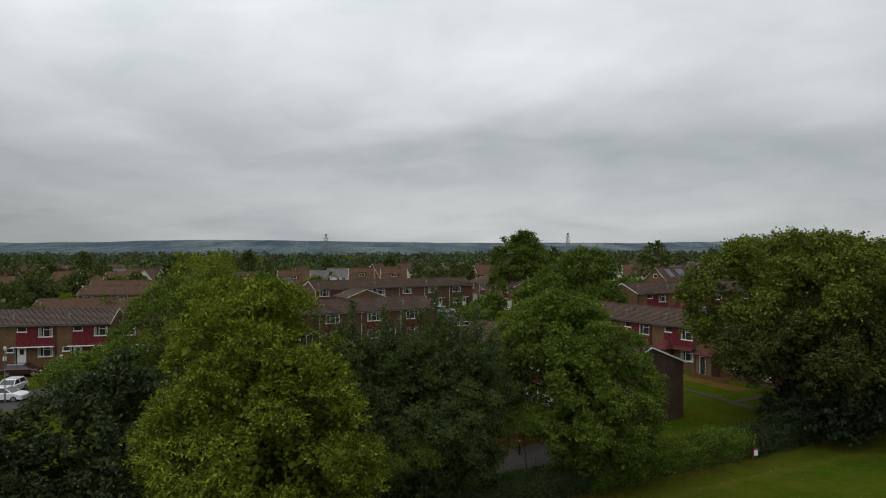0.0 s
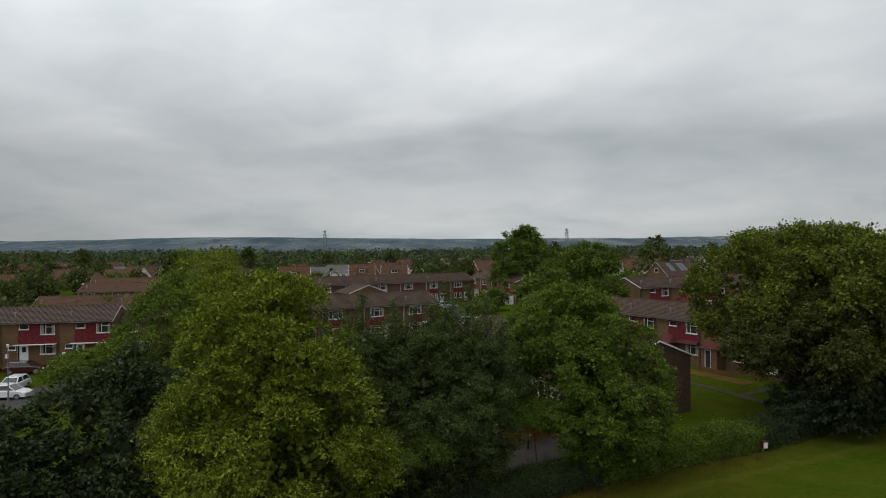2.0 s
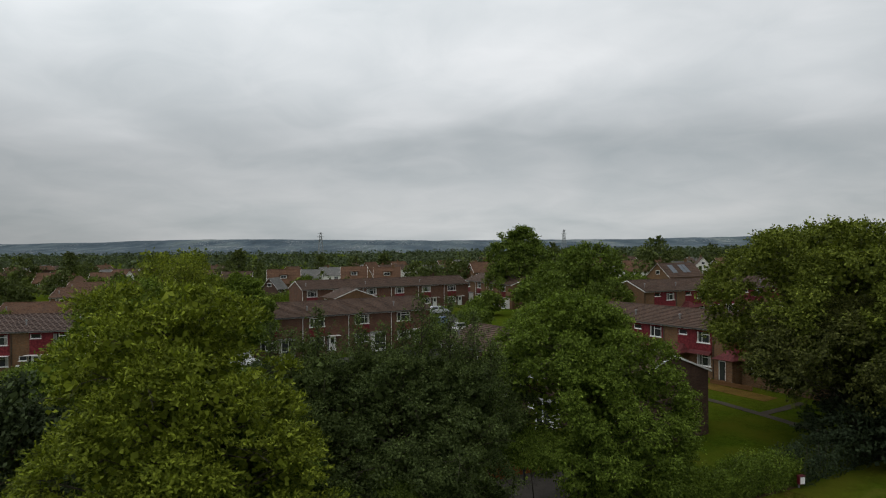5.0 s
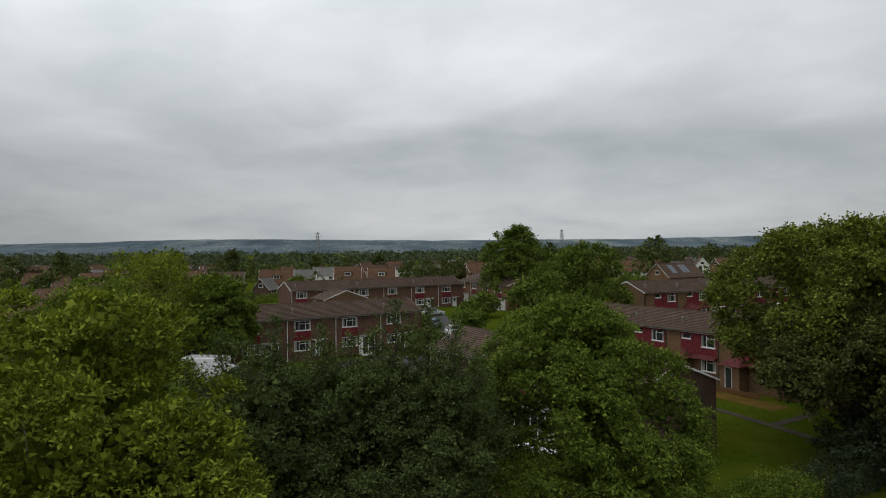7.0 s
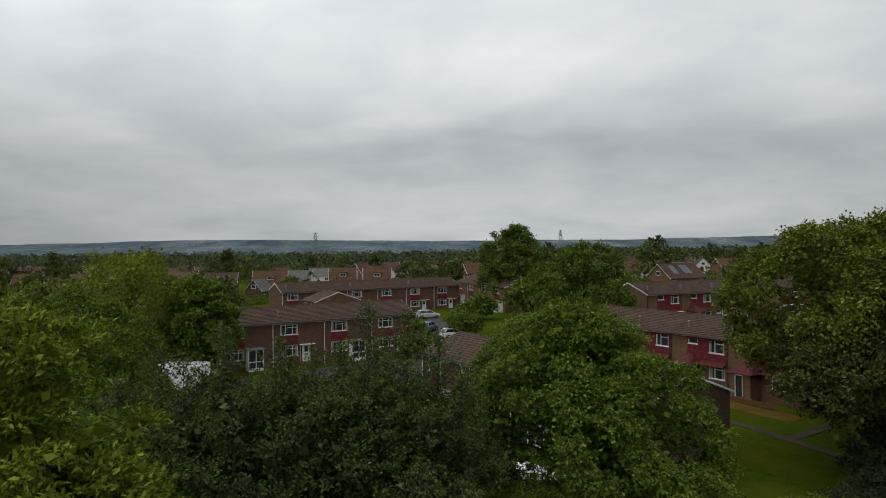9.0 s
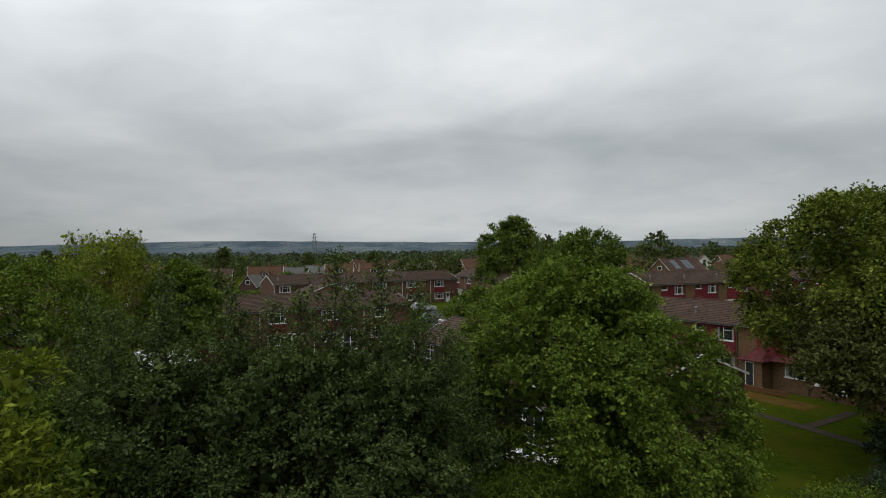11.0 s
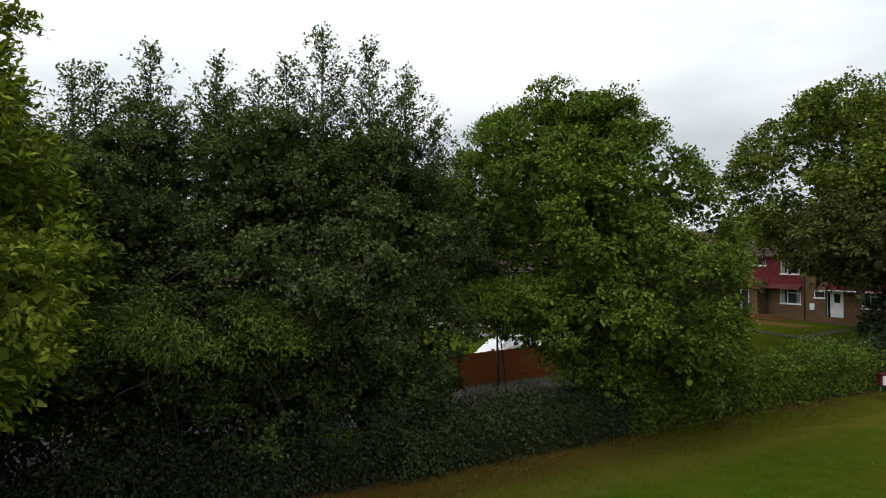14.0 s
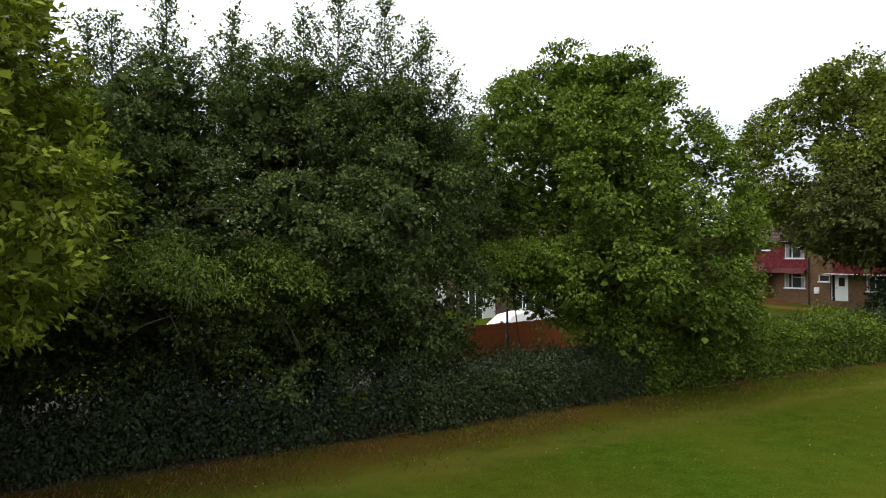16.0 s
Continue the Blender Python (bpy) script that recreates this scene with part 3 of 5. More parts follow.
def holed(x0, x1, z0, z1, y0, y1, holes):
    """A wall slab from y0 (front) to y1 with openings (x0, x1, z0, z1) that go through it."""
    bm = bmesh.new()
    xs = sorted({x0, x1, *[h[0] for h in holes], *[h[1] for h in holes]})
    zs = sorted({z0, z1, *[h[2] for h in holes], *[h[3] for h in holes]})
    xs, zs = [x for x in xs if x0 <= x <= x1], [z for z in zs if z0 <= z <= z1]

    def solid(i, j):
        if not (0 <= i < len(xs) - 1 and 0 <= j < len(zs) - 1):
            return False
        cx, cz = (xs[i] + xs[i + 1]) / 2, (zs[j] + zs[j + 1]) / 2
        return not any(h[0] < cx < h[1] and h[2] < cz < h[3] for h in holes)

    def face(*p):
        bm.faces.new([bm.verts.new(q) for q in p])

    for i in range(len(xs) - 1):
        for j in range(len(zs) - 1):
            if not solid(i, j):
                continue
            a, b, c, d = xs[i], xs[i + 1], zs[j], zs[j + 1]
            face((a, y0, c), (b, y0, c), (b, y0, d), (a, y0, d))
            face((b, y1, c), (a, y1, c), (a, y1, d), (b, y1, d))
            if not solid(i - 1, j):
                face((a, y1, c), (a, y0, c), (a, y0, d), (a, y1, d))
            if not solid(i + 1, j):
                face((b, y0, c), (b, y1, c), (b, y1, d), (b, y0, d))
            if not solid(i, j - 1):
                face((a, y1, c), (b, y1, c), (b, y0, c), (a, y0, c))
            if not solid(i, j + 1):
                face((a, y0, d), (b, y0, d), (b, y1, d), (a, y1, d))
    bmesh.ops.remove_doubles(bm, verts=bm.verts, dist=0.0005)
    return bm


def window(house, x0, x1, z0, z1, lights, rng, y=0.03, curtain=True, sill=True):
    """A window: one frame, and a pane in each light (fractions of its width and height)."""
    w = 0.06
    cells = []
    for a, b, c, d in lights:
        cells.append((x0 + a * (x1 - x0) + (w if a == 0 else w / 2), x0 + b * (x1 - x0) - (w if b == 1 else w / 2),
                      z0 + c * (z1 - z0) + (w if c == 0 else w / 2), z0 + d * (z1 - z0) - (w if d == 1 else w / 2)))
    f = part("window", holed(x0, x1, z0, z1, y, y + 0.07, cells), WHITE, house, "white plastic window frame")
    for a, b, c, d in cells:
        part("pane", boxed(a - 0.01, b + 0.01, y + 0.03, y + 0.042, c - 0.01, d + 0.01), GLASS, f)
    if sill:
        part("sill", boxed(x0 - 0.05, x1 + 0.05, y - 0.12, y - 0.002, z0 - 0.06, z0), WHITE, f)
    if curtain:
        g = rng.uniform(0.06, 0.2) * (x1 - x0)
        for a, b in ((x0 + w, x0 + w + g), (x1 - w - g, x1 - w)):
            bm = bmesh.new()
            n = 7
            vs = [(a + (b - a) * k / n, y + 0.018 + 0.006 * (k % 2)) for k in range(n + 1)]
            row = [(bm.verts.new((p, q, z0 + w)), bm.verts.new((p, q, z1 - w))) for p, q in vs]
            for r, s in zip(row, row[1:]):
                bm.faces.new((r[0], s[0], s[1], r[1]))
            bmesh.ops.solidify(bm, geom=list(bm.faces), thickness=0.004)
            part("curtain", bm, CURTAIN, f)
    return f


def roof_mesh(x0, x1, depth, eave, ridge, over=0.28, courses=13):
    """Two slopes in stepped courses of tiles with a ridge."""
    bm = bmesh.new()
    th = 0.06

    def quad(*p):
        bm.faces.new([bm.verts.new(q) for q in p])

    for front in (True, False):
        ya, yb = (-over, depth / 2) if front else (depth + over, depth / 2)
        slope = (ridge - eave) / (depth / 2)
        za = eave - slope * over
        for k in range(courses):
            f0, f1 = k / courses, (k + 1) / courses
            p0, p1 = ya + (yb - ya) * f0, ya + (yb - ya) * f1
            q0, q1 = za + (ridge - za) * f0 + th + 0.05, za + (ridge - za) * f1 + 0.05
            quad((x0, p0, q0), (x1, p0, q0), (x1, p1, q1), (x0, p1, q1))
            quad((x0, p0, q0 - th - (0.05 if k == 0 else 0)), (x1, p0, q0 - th - (0.05 if k == 0 else 0)), (x1, p0, q0), (x0, p0, q0))
        quad((x0, ya, za - 0.0), (x0, yb, ridge - 0.0), (x1, yb, ridge - 0.0), (x1, ya, za - 0.0))
        for xx in (x0, x1):
            quad((xx, ya, za), (xx, ya, za + 0.085), (xx, yb, ridge + 0.05), (xx, yb, ridge))
    bmesh.ops.recalc_face_normals(bm, faces=bm.faces)
    tube(bm, [(x0, depth / 2, ridge + 0.06), (x1, depth / 2, ridge + 0.06)], [0.09, 0.09], 8)
    return bm


def gable(bm, x0, x1, depth, z0, eave, ridge):
    """An end wall with its pointed top."""
    prof = [(0, z0), (depth, z0), (depth, eave), (depth / 2, ridge), (0, eave)]
    a = [bm.verts.new((x0, y, z)) for y, z in prof]
    b = [bm.verts.new((x1, y, z)) for y, z in prof]
    bm.faces.new(a[::-1])
    bm.faces.new(b)
    for i in range(5):
        j = (i + 1) % 5
        bm.faces.new((a[i], a[j], b[j], b[i]))
    return bm


def house_door(house, x0, x1, z1, y, side, label="white panelled front door"):
    bm = bmesh.new()
    box(bm, x0, x1, y, y + 0.05, 0.08, z1)
    w = x1 - x0
    for a, b, c, d in ((0.14, 0.45, 0.12, 0.45), (0.55, 0.86, 0.12, 0.45)):
        box(bm, x0 + a * w, x0 + b * w, y - 0.012, y, z1 * c, z1 * d)
    door = part("door", bm, WHITE, house, label)
    part("door_pane", boxed(x0 + 0.25 * w, x0 + 0.75 * w, y - 0.01, y - 0.002, z1 * 0.58, z1 * 0.9), GLASS, door)
    part("door_handle", boxed(x0 + 0.07 * w, x0 + 0.11 * w, y - 0.05, y - 0.002, 1.0, 1.14), METAL, door)
    if side:
        part("side_light", boxed(x0 - 0.26, x0 - 0.05, y, y + 0.03, 0.35, z1), GLASS, door)
        part("door_frame", box(box(boxed(x0 - 0.05, x0 - 0.002, y - 0.02, y + 0.06, 0.08, z1 + 0.05), x1 + 0.002, x1 + 0.05, y - 0.02, y + 0.06, 0.08, z1 + 0.05),
             x0 - 0.32, x0 - 0.26, y - 0.02, y + 0.06, 0.08, z1 + 0.05), WHITE, door)
    return door


W, DEPTH, EAVE, RIDGE = 6.25, 8.0, 4.85, 6.3


def terraced_house(m, plan, ends=(False, False), porch="flat", seed=0, roof=None, group="", brick=None, vent=True, label=""):
    """One house of a terrace. plan a: red tile-hung upper floor with a small and a large window; plan b: a red panel under a wide window."""
    rng = np.random.default_rng(seed)
    roof, brick = roof or ROOF, brick or BRICK
    label = label or ("brown brick terraced house, red tile-hung upper floor, white windows" if plan == "a" else "brown brick terraced house with red panels between white windows")
    h = thing("terraced_house", m, label, "house", group)
    if plan == "a":
        up = [(2.05, 3.15, 3.95, 4.5), (4.4, 6.0, 3.3, 4.5)]
        low = [(0.85, 1.7, 1.5, 2.05), (4.35, 6.05, 0.9, 2.1)]
        dr = (2.1, 3.0)
    else:
        up = [(1.0, 3.1, 3.35, 4.5)]
        low = [(1.0, 3.1, 0.9, 2.1)]
        dr = (3.7, 4.6)
    opening = (dr[0] - 0.34, dr[1] + 0.06, 0.05, 2.1)
    back = [(0.8, 2.4, 3.3, 4.5), (3.8, 5.4, 3.3, 4.5), (0.8, 2.8, 0.3, 2.1), (3.9, 5.3, 0.9, 2.1)]
    part("wall", holed(0, W, -0.6, EAVE, 0, 0.28, up + low + [opening]), brick, h)
    part("wall", holed(0, W, -0.6, EAVE, DEPTH - 0.28, DEPTH, back), brick, h)
    for i, on in enumerate(ends):
        if on:
            x0 = 0.0 if i == 0 else W - 0.28
            g = part("gable_wall", gable(bmesh.new(), x0 + (-0.003 if i == 0 else 0.003), x0 + 0.28 + (-0.003 if i == 0 else 0.003), DEPTH, -0.6, EAVE, RIDGE), brick, h)
            bm = bmesh.new()
            for s in (0, 1):
                xb = -0.1 if i == 0 else W + 0.1
                for ya, yb in (((-0.3, DEPTH / 2), (DEPTH + 0.3, DEPTH / 2))[s],):
                    za = EAVE - 0.3 * (RIDGE - EAVE) / (DEPTH / 2)
                    v = [bm.verts.new((xb + dx, y, z + dz)) for dx in (-0.03, 0.03) for y, z, dz in ((ya, za, -0.06), (yb, RIDGE, -0.06), (yb, RIDGE, 0.07), (ya, za, 0.07))]
                    for f in ((0, 1, 2, 3), (7, 6, 5, 4), (0, 4, 5, 1), (3, 2, 6, 7), (0, 3, 7, 4), (1, 5, 6, 2)):
                        bm.faces.new([v[k] for k in f])
            bmesh.ops.recalc_face_normals(bm, faces=bm.faces)
            part("bargeboard", bm, WHITE, h, "white painted bargeboard")
    part("roof", roof_mesh(-0.12 if ends[0] else 0.0, W + 0.12 if ends[1] else W, DEPTH, EAVE, RIDGE), roof, h)
    part("floor_slab", boxed(0.01, W - 0.01, 0.29, DEPTH - 0.29, 2.35, 2.55), CURTAIN, h)
    part("party_wall", boxed(0.005, 0.1, 0.285, DEPTH - 0.285, 0.0, EAVE), CURTAIN, h)
    for x0, x1, z0, z1 in up + low:
        big = x1 - x0 > 1.3
        if not big:
            lights = [(0, 1, 0, 1)]
        elif plan == "b":
            lights = [(0, 0.3, 0, 1), (0.3, 0.7, 0, 0.7), (0.3, 0.7, 0.7, 1), (0.7, 1, 0, 0.7), (0.7, 1, 0.7, 1)]
        else:
            lights = [(0, 0.36, 0, 1), (0.36, 1, 0, 0.74), (0.36, 1, 0.74, 1)]
        window(h, x0, x1, z0, z1, lights, rng, curtain=big)
    for x0, x1, z0, z1 in back:
        f = part("window", holed(x0, x1, z0, z1, DEPTH - 0.1, DEPTH - 0.03, [(x0 + 0.07, (x0 + x1) / 2 - 0.03, z0 + 0.07, z1 - 0.07), ((x0 + x1) / 2 + 0.03, x1 - 0.07, z0 + 0.07, z1 - 0.07)]), WHITE, h)
        part("pane", boxed(x0 + 0.05, x1 - 0.05, DEPTH - 0.075, DEPTH - 0.065, z0 + 0.05, z1 - 0.05), GLASS, f)
    # hung tiles
    if plan == "a":
        part("hung_tiles", tile_hanging(1.95, 6.2, 2.16, EAVE - 0.06, up), RED_TILE, h, "red hung tiles in courses")
    else:
        part("hung_tiles", tile_hanging(1.0, 3.1, 2.14, 3.29, []), RED_TILE, h, "red tiled panel")
    # gutter, fascia, pipes
    part("fascia", boxed(0, W, -0.27, -0.24, EAVE - 0.2, EAVE - 0.06), WHITE, h)
    part("gutter", tube(bmesh.new(), [(0, -0.33, EAVE - 0.1), (W, -0.33, EAVE - 0.1)], [0.055, 0.055], 6), BLACK, h)
    part("downpipe", tube(bmesh.new(), [(0.12, -0.3, EAVE - 0.12), (0.12, -0.07, EAVE - 0.45), (0.12, -0.07, -0.3)], [0.04] * 3, 6), WHITE if plan == "b" else BLACK, h)
    if vent:
        bm = tube(bmesh.new(), [(1.2, 1.3, EAVE + 0.3), (1.2, 1.3, EAVE + 1.0)], [0.07, 0.07], 8)
        tube(bm, [(1.2, 1.3, EAVE + 0.98), (1.2, 1.3, EAVE + 1.1), (1.2, 1.3, EAVE + 1.16)], [0.15, 0.15, 0.03], 8)
        part("roof_vent", bm, METAL, h)
    # entrance
    if porch == "flat":
        house_door(h, dr[0], dr[1], 2.05, 0.12, True)
        part("canopy", boxed(1.55 if plan == "a" else 3.2, 6.2 if plan == "a" else 5.0, -0.75, -0.045, 2.02 + 0.1, 2.16), WHITE, h, "flat white door canopy")
    elif porch == "glazed":
        house_door(h, dr[0], dr[1], 2.05, 0.12, False)
        p = part("porch", holed(3.26, 4.99, -0.3, 2.1, -1.1, -1.03, [(3.34, 4.08, 0.8, 2.04), (4.16, 4.91, 0.8, 2.04), (3.34, 4.08, 0.06, 0.72), (4.16, 4.91, 0.06, 0.72)]), WHITE, h, "white glazed entrance porch")
        for x in (3.27, 4.91):
            part("porch_side", boxed(x, x + 0.07, -1.028, -0.002, -0.3, 2.1), WHITE, p)
        part("pane", boxed(3.33, 4.92, -1.075, -1.06, 0.05, 2.04), GLASS, p)
        part("porch_roof", boxed(3.15, 5.1, -1.25, -0.002, 2.1, 2.2), METAL, p)
    else:
        # enclosed brick porch with a hipped tile roof that runs on as a canopy
        bm = holed(1.3, 3.3, -0.6, 2.12, -1.5, -1.3, [(1.75, 2.55, 0.05, 2.0)])
        box(bm, 1.3, 1.48, -1.3, 0.0, -0.6, 2.12)
        box(bm, 3.12, 3.3, -1.3, 0.0, -0.6, 2.12)
        p = part("porch", bm, brick, h, "small brick entrance porch")
        part("porch_door", box(box(boxed(1.75, 1.83, -1.45, -1.4, 0.05, 2.0), 2.47, 2.55, -1.45, -1.4, 0.05, 2.0), 1.83, 2.47, -1.45, -1.4, 1.92, 2.0), WHITE, p)
        part("pane", boxed(1.83, 2.47, -1.43, -1.42, 0.05, 1.92), GLASS, p)
        bm = bmesh.new()
        a = [bm.verts.new(q) for q in ((1.05, -1.75, 2.12), (3.55, -1.75, 2.12), (3.55, -0.045, 2.12), (1.05, -0.045, 2.12), (1.75, -0.045, 2.95), (2.75, -0.045, 2.95), (2.3, -0.55, 2.95))]
        for f in ((0, 1, 6), (1, 2, 5, 6), (3, 0, 6, 4), (3, 2, 1, 0), (4, 6, 5)):
            bm.faces.new([a[k] for k in f])
        bmesh.ops.recalc_face_normals(bm, faces=bm.faces)
        part("porch_roof", bm, RED_CANOPY, p, "hipped dark red tiled porch roof")
        bm = bmesh.new()
        a = [bm.verts.new(q) for q in ((3.5, -0.6, 2.13), (6.2, -0.6, 2.13), (6.2, -0.045, 2.5), (3.5, -0.045, 2.5), (3.5, -0.045, 2.13), (6.2, -0.045, 2.13))]
        for f in ((0, 1, 2, 3), (0, 3, 4), (1, 5, 2), (0, 4, 5, 1)):
            bm.faces.new([a[k] for k in f])
        part("canopy", bm, RED_CANOPY, h, "dark red tiled lean-to canopy")
        house_door(h, dr[0], dr[1], 2.05, 0.12, False)
    if plan == "a":
        part("meter_box", boxed(0.55, 0.95, -0.12, -0.002, 0.55, 1.05, bevel=0.02), WHITE, h)
    return h


def tile_hanging(x0, x1, z0, z1, holes):
    """Courses of hung tiles, each a little proud at its foot, cut round the windows."""
    bm = bmesh.new()
    n = max(4, int((z1 - z0) / 0.17))
    for k in range(n):
        a, b = z0 + (z1 - z0) * k / n, z0 + (z1 - z0) * (k + 1) / n
        spans = [(x0, x1)]
        for h in holes:
            if h[2] - 0.07 < (a + b) / 2 < h[3] + 0.02:
                spans = [t for s in spans for t in ((s[0], min(s[1], h[0] - 0.01)), (max(s[0], h[1] + 0.01), s[1])) if t[1] - t[0] > 0.03]
        for s, e in spans:
            v = [bm.verts.new(p) for p in ((s, -0.06, a), (e, -0.06, a), (e, -0.03, b), (s, -0.03, b), (s, -0.002, a), (e, -0.002, a), (e, -0.002, b), (s, -0.002, b))]
            for f in ((0, 1, 2, 3), (4, 5, 1, 0), (4, 0, 3, 7), (1, 5, 6, 2), (3, 2, 6, 7)):
                bm.faces.new([v[i] for i in f])
    return bm


def terrace(x, y, z, turn, n, plan, group, porches=("flat",), roof=None, seed=0, brick=None, first=True, last=True, step=0.0):
    for k in range(n):
        p = pose(x, y, z, 0, 0, turn) @ pose(k * W, 0, k * step)
        terraced_house(p, plan, (first and k == 0, last and k == n - 1), porches[k % len(porches)], seed + k, roof, group, brick, k % 2 == 0 or plan == "a")


# the near rows
terrace(18.73, 92.33, 0.4, -58, 6, "a", "terrace beside the lawn", ("hip", "hip", "hip", "hip", "flat", "flat"), seed=10)
terrace(0.57, 74.46, -0.25, -58, 4, "b", "terrace behind the timber fence", ("glazed",), seed=20, brick=BRICK_DARK)
terrace(-27.6, 84.9, 0.6, 31.5, 5, "b", "middle terrace", ("flat", "glazed"), seed=30, brick=BRICK_RED)
terrace(-59.8, 79.6, 0.15, 12, 3, "a", "terrace by the car park", ("flat",), ROOF_LATTICE, seed=40)
terrace(-42.9, 86.4, -0.3, 12, 1, "b", "terrace by the car park", ("flat",), seed=45)
terrace(32.2, 111.0, 2.0, 23, 6, "a", "terrace behind the lawn", ("flat", "hip"), seed=50)
terrace(-25.9, 135.5, 1.2, 29.5, 6, "b", "back terrace", ("flat",), seed=60, brick=BRICK_RED)
terrace(6.5, 165.0, 1.4, -70, 4, "b", "cross terrace", ("glazed",), seed=70)
terrace(-69.0, 112.0, -0.8, 13, 4, "b", "western terraces", ("flat",), ROOF_RED, seed=80)
terrace(-72.0, 132.0, 0.4, 10, 4, "b", "western terraces", ("flat",), ROOF_RED, seed=90)
terrace(-82.0, 155.0, 0.3, 16, 4, "b", "western terraces", ("flat",), ROOF_RED, seed=100)
# a single house whose gable looks over the middle terrace
terraced_house(pose(-16.1, 130.2, 0.2) @ pose(0, 0, 0, 0, 0, 121) @ pose(-3.0, -4.0, 0), "b", (True, True), "flat", 110, None, "", None, True, "brown brick house with a white-edged gable")


def far_house(x, y, turn, w, d, eave, ridge, wall, roof, seed, label, dormer=False, solar=False):
    rng = np.random.default_rng(seed)
    h = thing("detached_house", pose(x, y, gz(x, y), 0, 0, turn) @ pose(-w / 2, -d / 2, 0), label, "house", "houses beyond the terraces")
    holes = [(0.8, 2.4, 0.9, 2.1), (w - 2.6, w - 0.9, 0.9, 2.1)]
    if eave > 4:
        holes += [(0.8, 2.4, 3.2, 4.3), (w - 2.6, w - 0.9, 3.2, 4.3)]
    part("wall", holed(0, w, -1.0, eave, 0, 0.25, holes), wall, h)
    part("wall", boxed(0, w, d - 0.25, d, -1.0, eave), wall, h)
    for x0 in (-0.003, w - 0.247):
        part("gable_wall", gable(bmesh.new(), x0, x0 + 0.25, d, -1.0, eave, ridge), wall, h)
    part("roof", roof_mesh(-0.25, w + 0.25, d, eave, ridge, 0.35, 9), roof, h)
    for xb in (-0.28, w + 0.28):
        bm = bmesh.new()
        s = (ridge - eave) / (d / 2)
        tube(bm, [(xb, -0.38, eave - 0.38 * s), (xb, d / 2, ridge), (xb, d + 0.38, eave - 0.38 * s)], [0.045] * 3, 4)
        part("bargeboard", bm, WHITE, h)
    for a, b, z0, z1 in holes:
        f = part("window", holed(a, b, z0, z1, 0.02, 0.09, [(a + 0.07, (a + b) / 2 - 0.04, z0 + 0.07, z1 - 0.07), ((a + b) / 2 + 0.04, b - 0.07, z0 + 0.07, z1 - 0.07)]), WHITE, h)
        part("pane", boxed(a + 0.05, b - 0.05, 0.05, 0.06, z0 + 0.05, z1 - 0.05), GLASS, f)
    zc = eave + (ridge - eave) * 0.15
    for x0, s in ((-0.02, -1), (w, 1)):
        f = part("window", boxed(x0, x0 + 0.02, d / 2 - 0.7, d / 2 + 0.7, zc, zc + 1.1), WHITE, h)
        part("pane", boxed(x0 + 0.03 * s, x0 + 0.02 + 0.03 * s, d / 2 - 0.6, d / 2 + 0.6, zc + 0.1, zc + 1.0), GLASS, f)
    if seed % 2:
        cx = w * rng.uniform(0.25, 0.75)
        c = part("chimney", boxed(cx, cx + 0.9, d / 2 - 0.3, d / 2 + 0.3, ridge - 0.5, ridge + 0.9), BRICK, h)
        part("chimney_pot", tube(bmesh.new(), [(cx + 0.45, d / 2, ridge + 0.9), (cx + 0.45, d / 2, ridge + 1.25)], [0.14, 0.11], 8), ROOF_RED, c)
    if dormer:
        z0 = eave + (ridge - eave) * 0.25
        m = w / 2
        dm = part("dormer", boxed(m - 1.3, m + 1.3, d * 0.12, d * 0.48, z0, z0 + 1.5), wall, h)
        part("dormer_roof", boxed(m - 1.5, m + 1.5, d * 0.08, d * 0.5, z0 + 1.5, z0 + 1.65), roof, dm)
        part("dormer_window", boxed(m - 1.0, m + 1.0, d * 0.12 - 0.05, d * 0.12 - 0.004, z0 + 0.3, z0 + 1.35), WHITE, dm)
        part("pane", boxed(m - 0.85, m - 0.05, d * 0.12 - 0.07, d * 0.12 - 0.055, z0 + 0.42, z0 + 1.24), GLASS, dm)
        part("pane", boxed(m + 0.05, m + 0.85, d * 0.12 - 0.07, d * 0.12 - 0.055, z0 + 0.42, z0 + 1.24), GLASS, dm)
    if solar:
        s = (ridge - eave) / (d / 2)
        for a, b in ((w * 0.2, w * 0.34), (w * 0.5, w * 0.6), (w * 0.61, w * 0.71)):
            bm = bmesh.new()
            p = [bm.verts.new((q, yy, eave + s * yy + 0.14)) for q, yy in ((a, d * 0.12), (b, d * 0.12), (b, d * 0.42), (a, d * 0.42))]
            bm.faces.new(p)
            bmesh.ops.solidify(bm, geom=list(bm.faces), thickness=0.04)
            part("solar_panel", bm, SOLAR, h)
    return h


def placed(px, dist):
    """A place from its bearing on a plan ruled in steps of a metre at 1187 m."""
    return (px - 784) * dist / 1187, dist


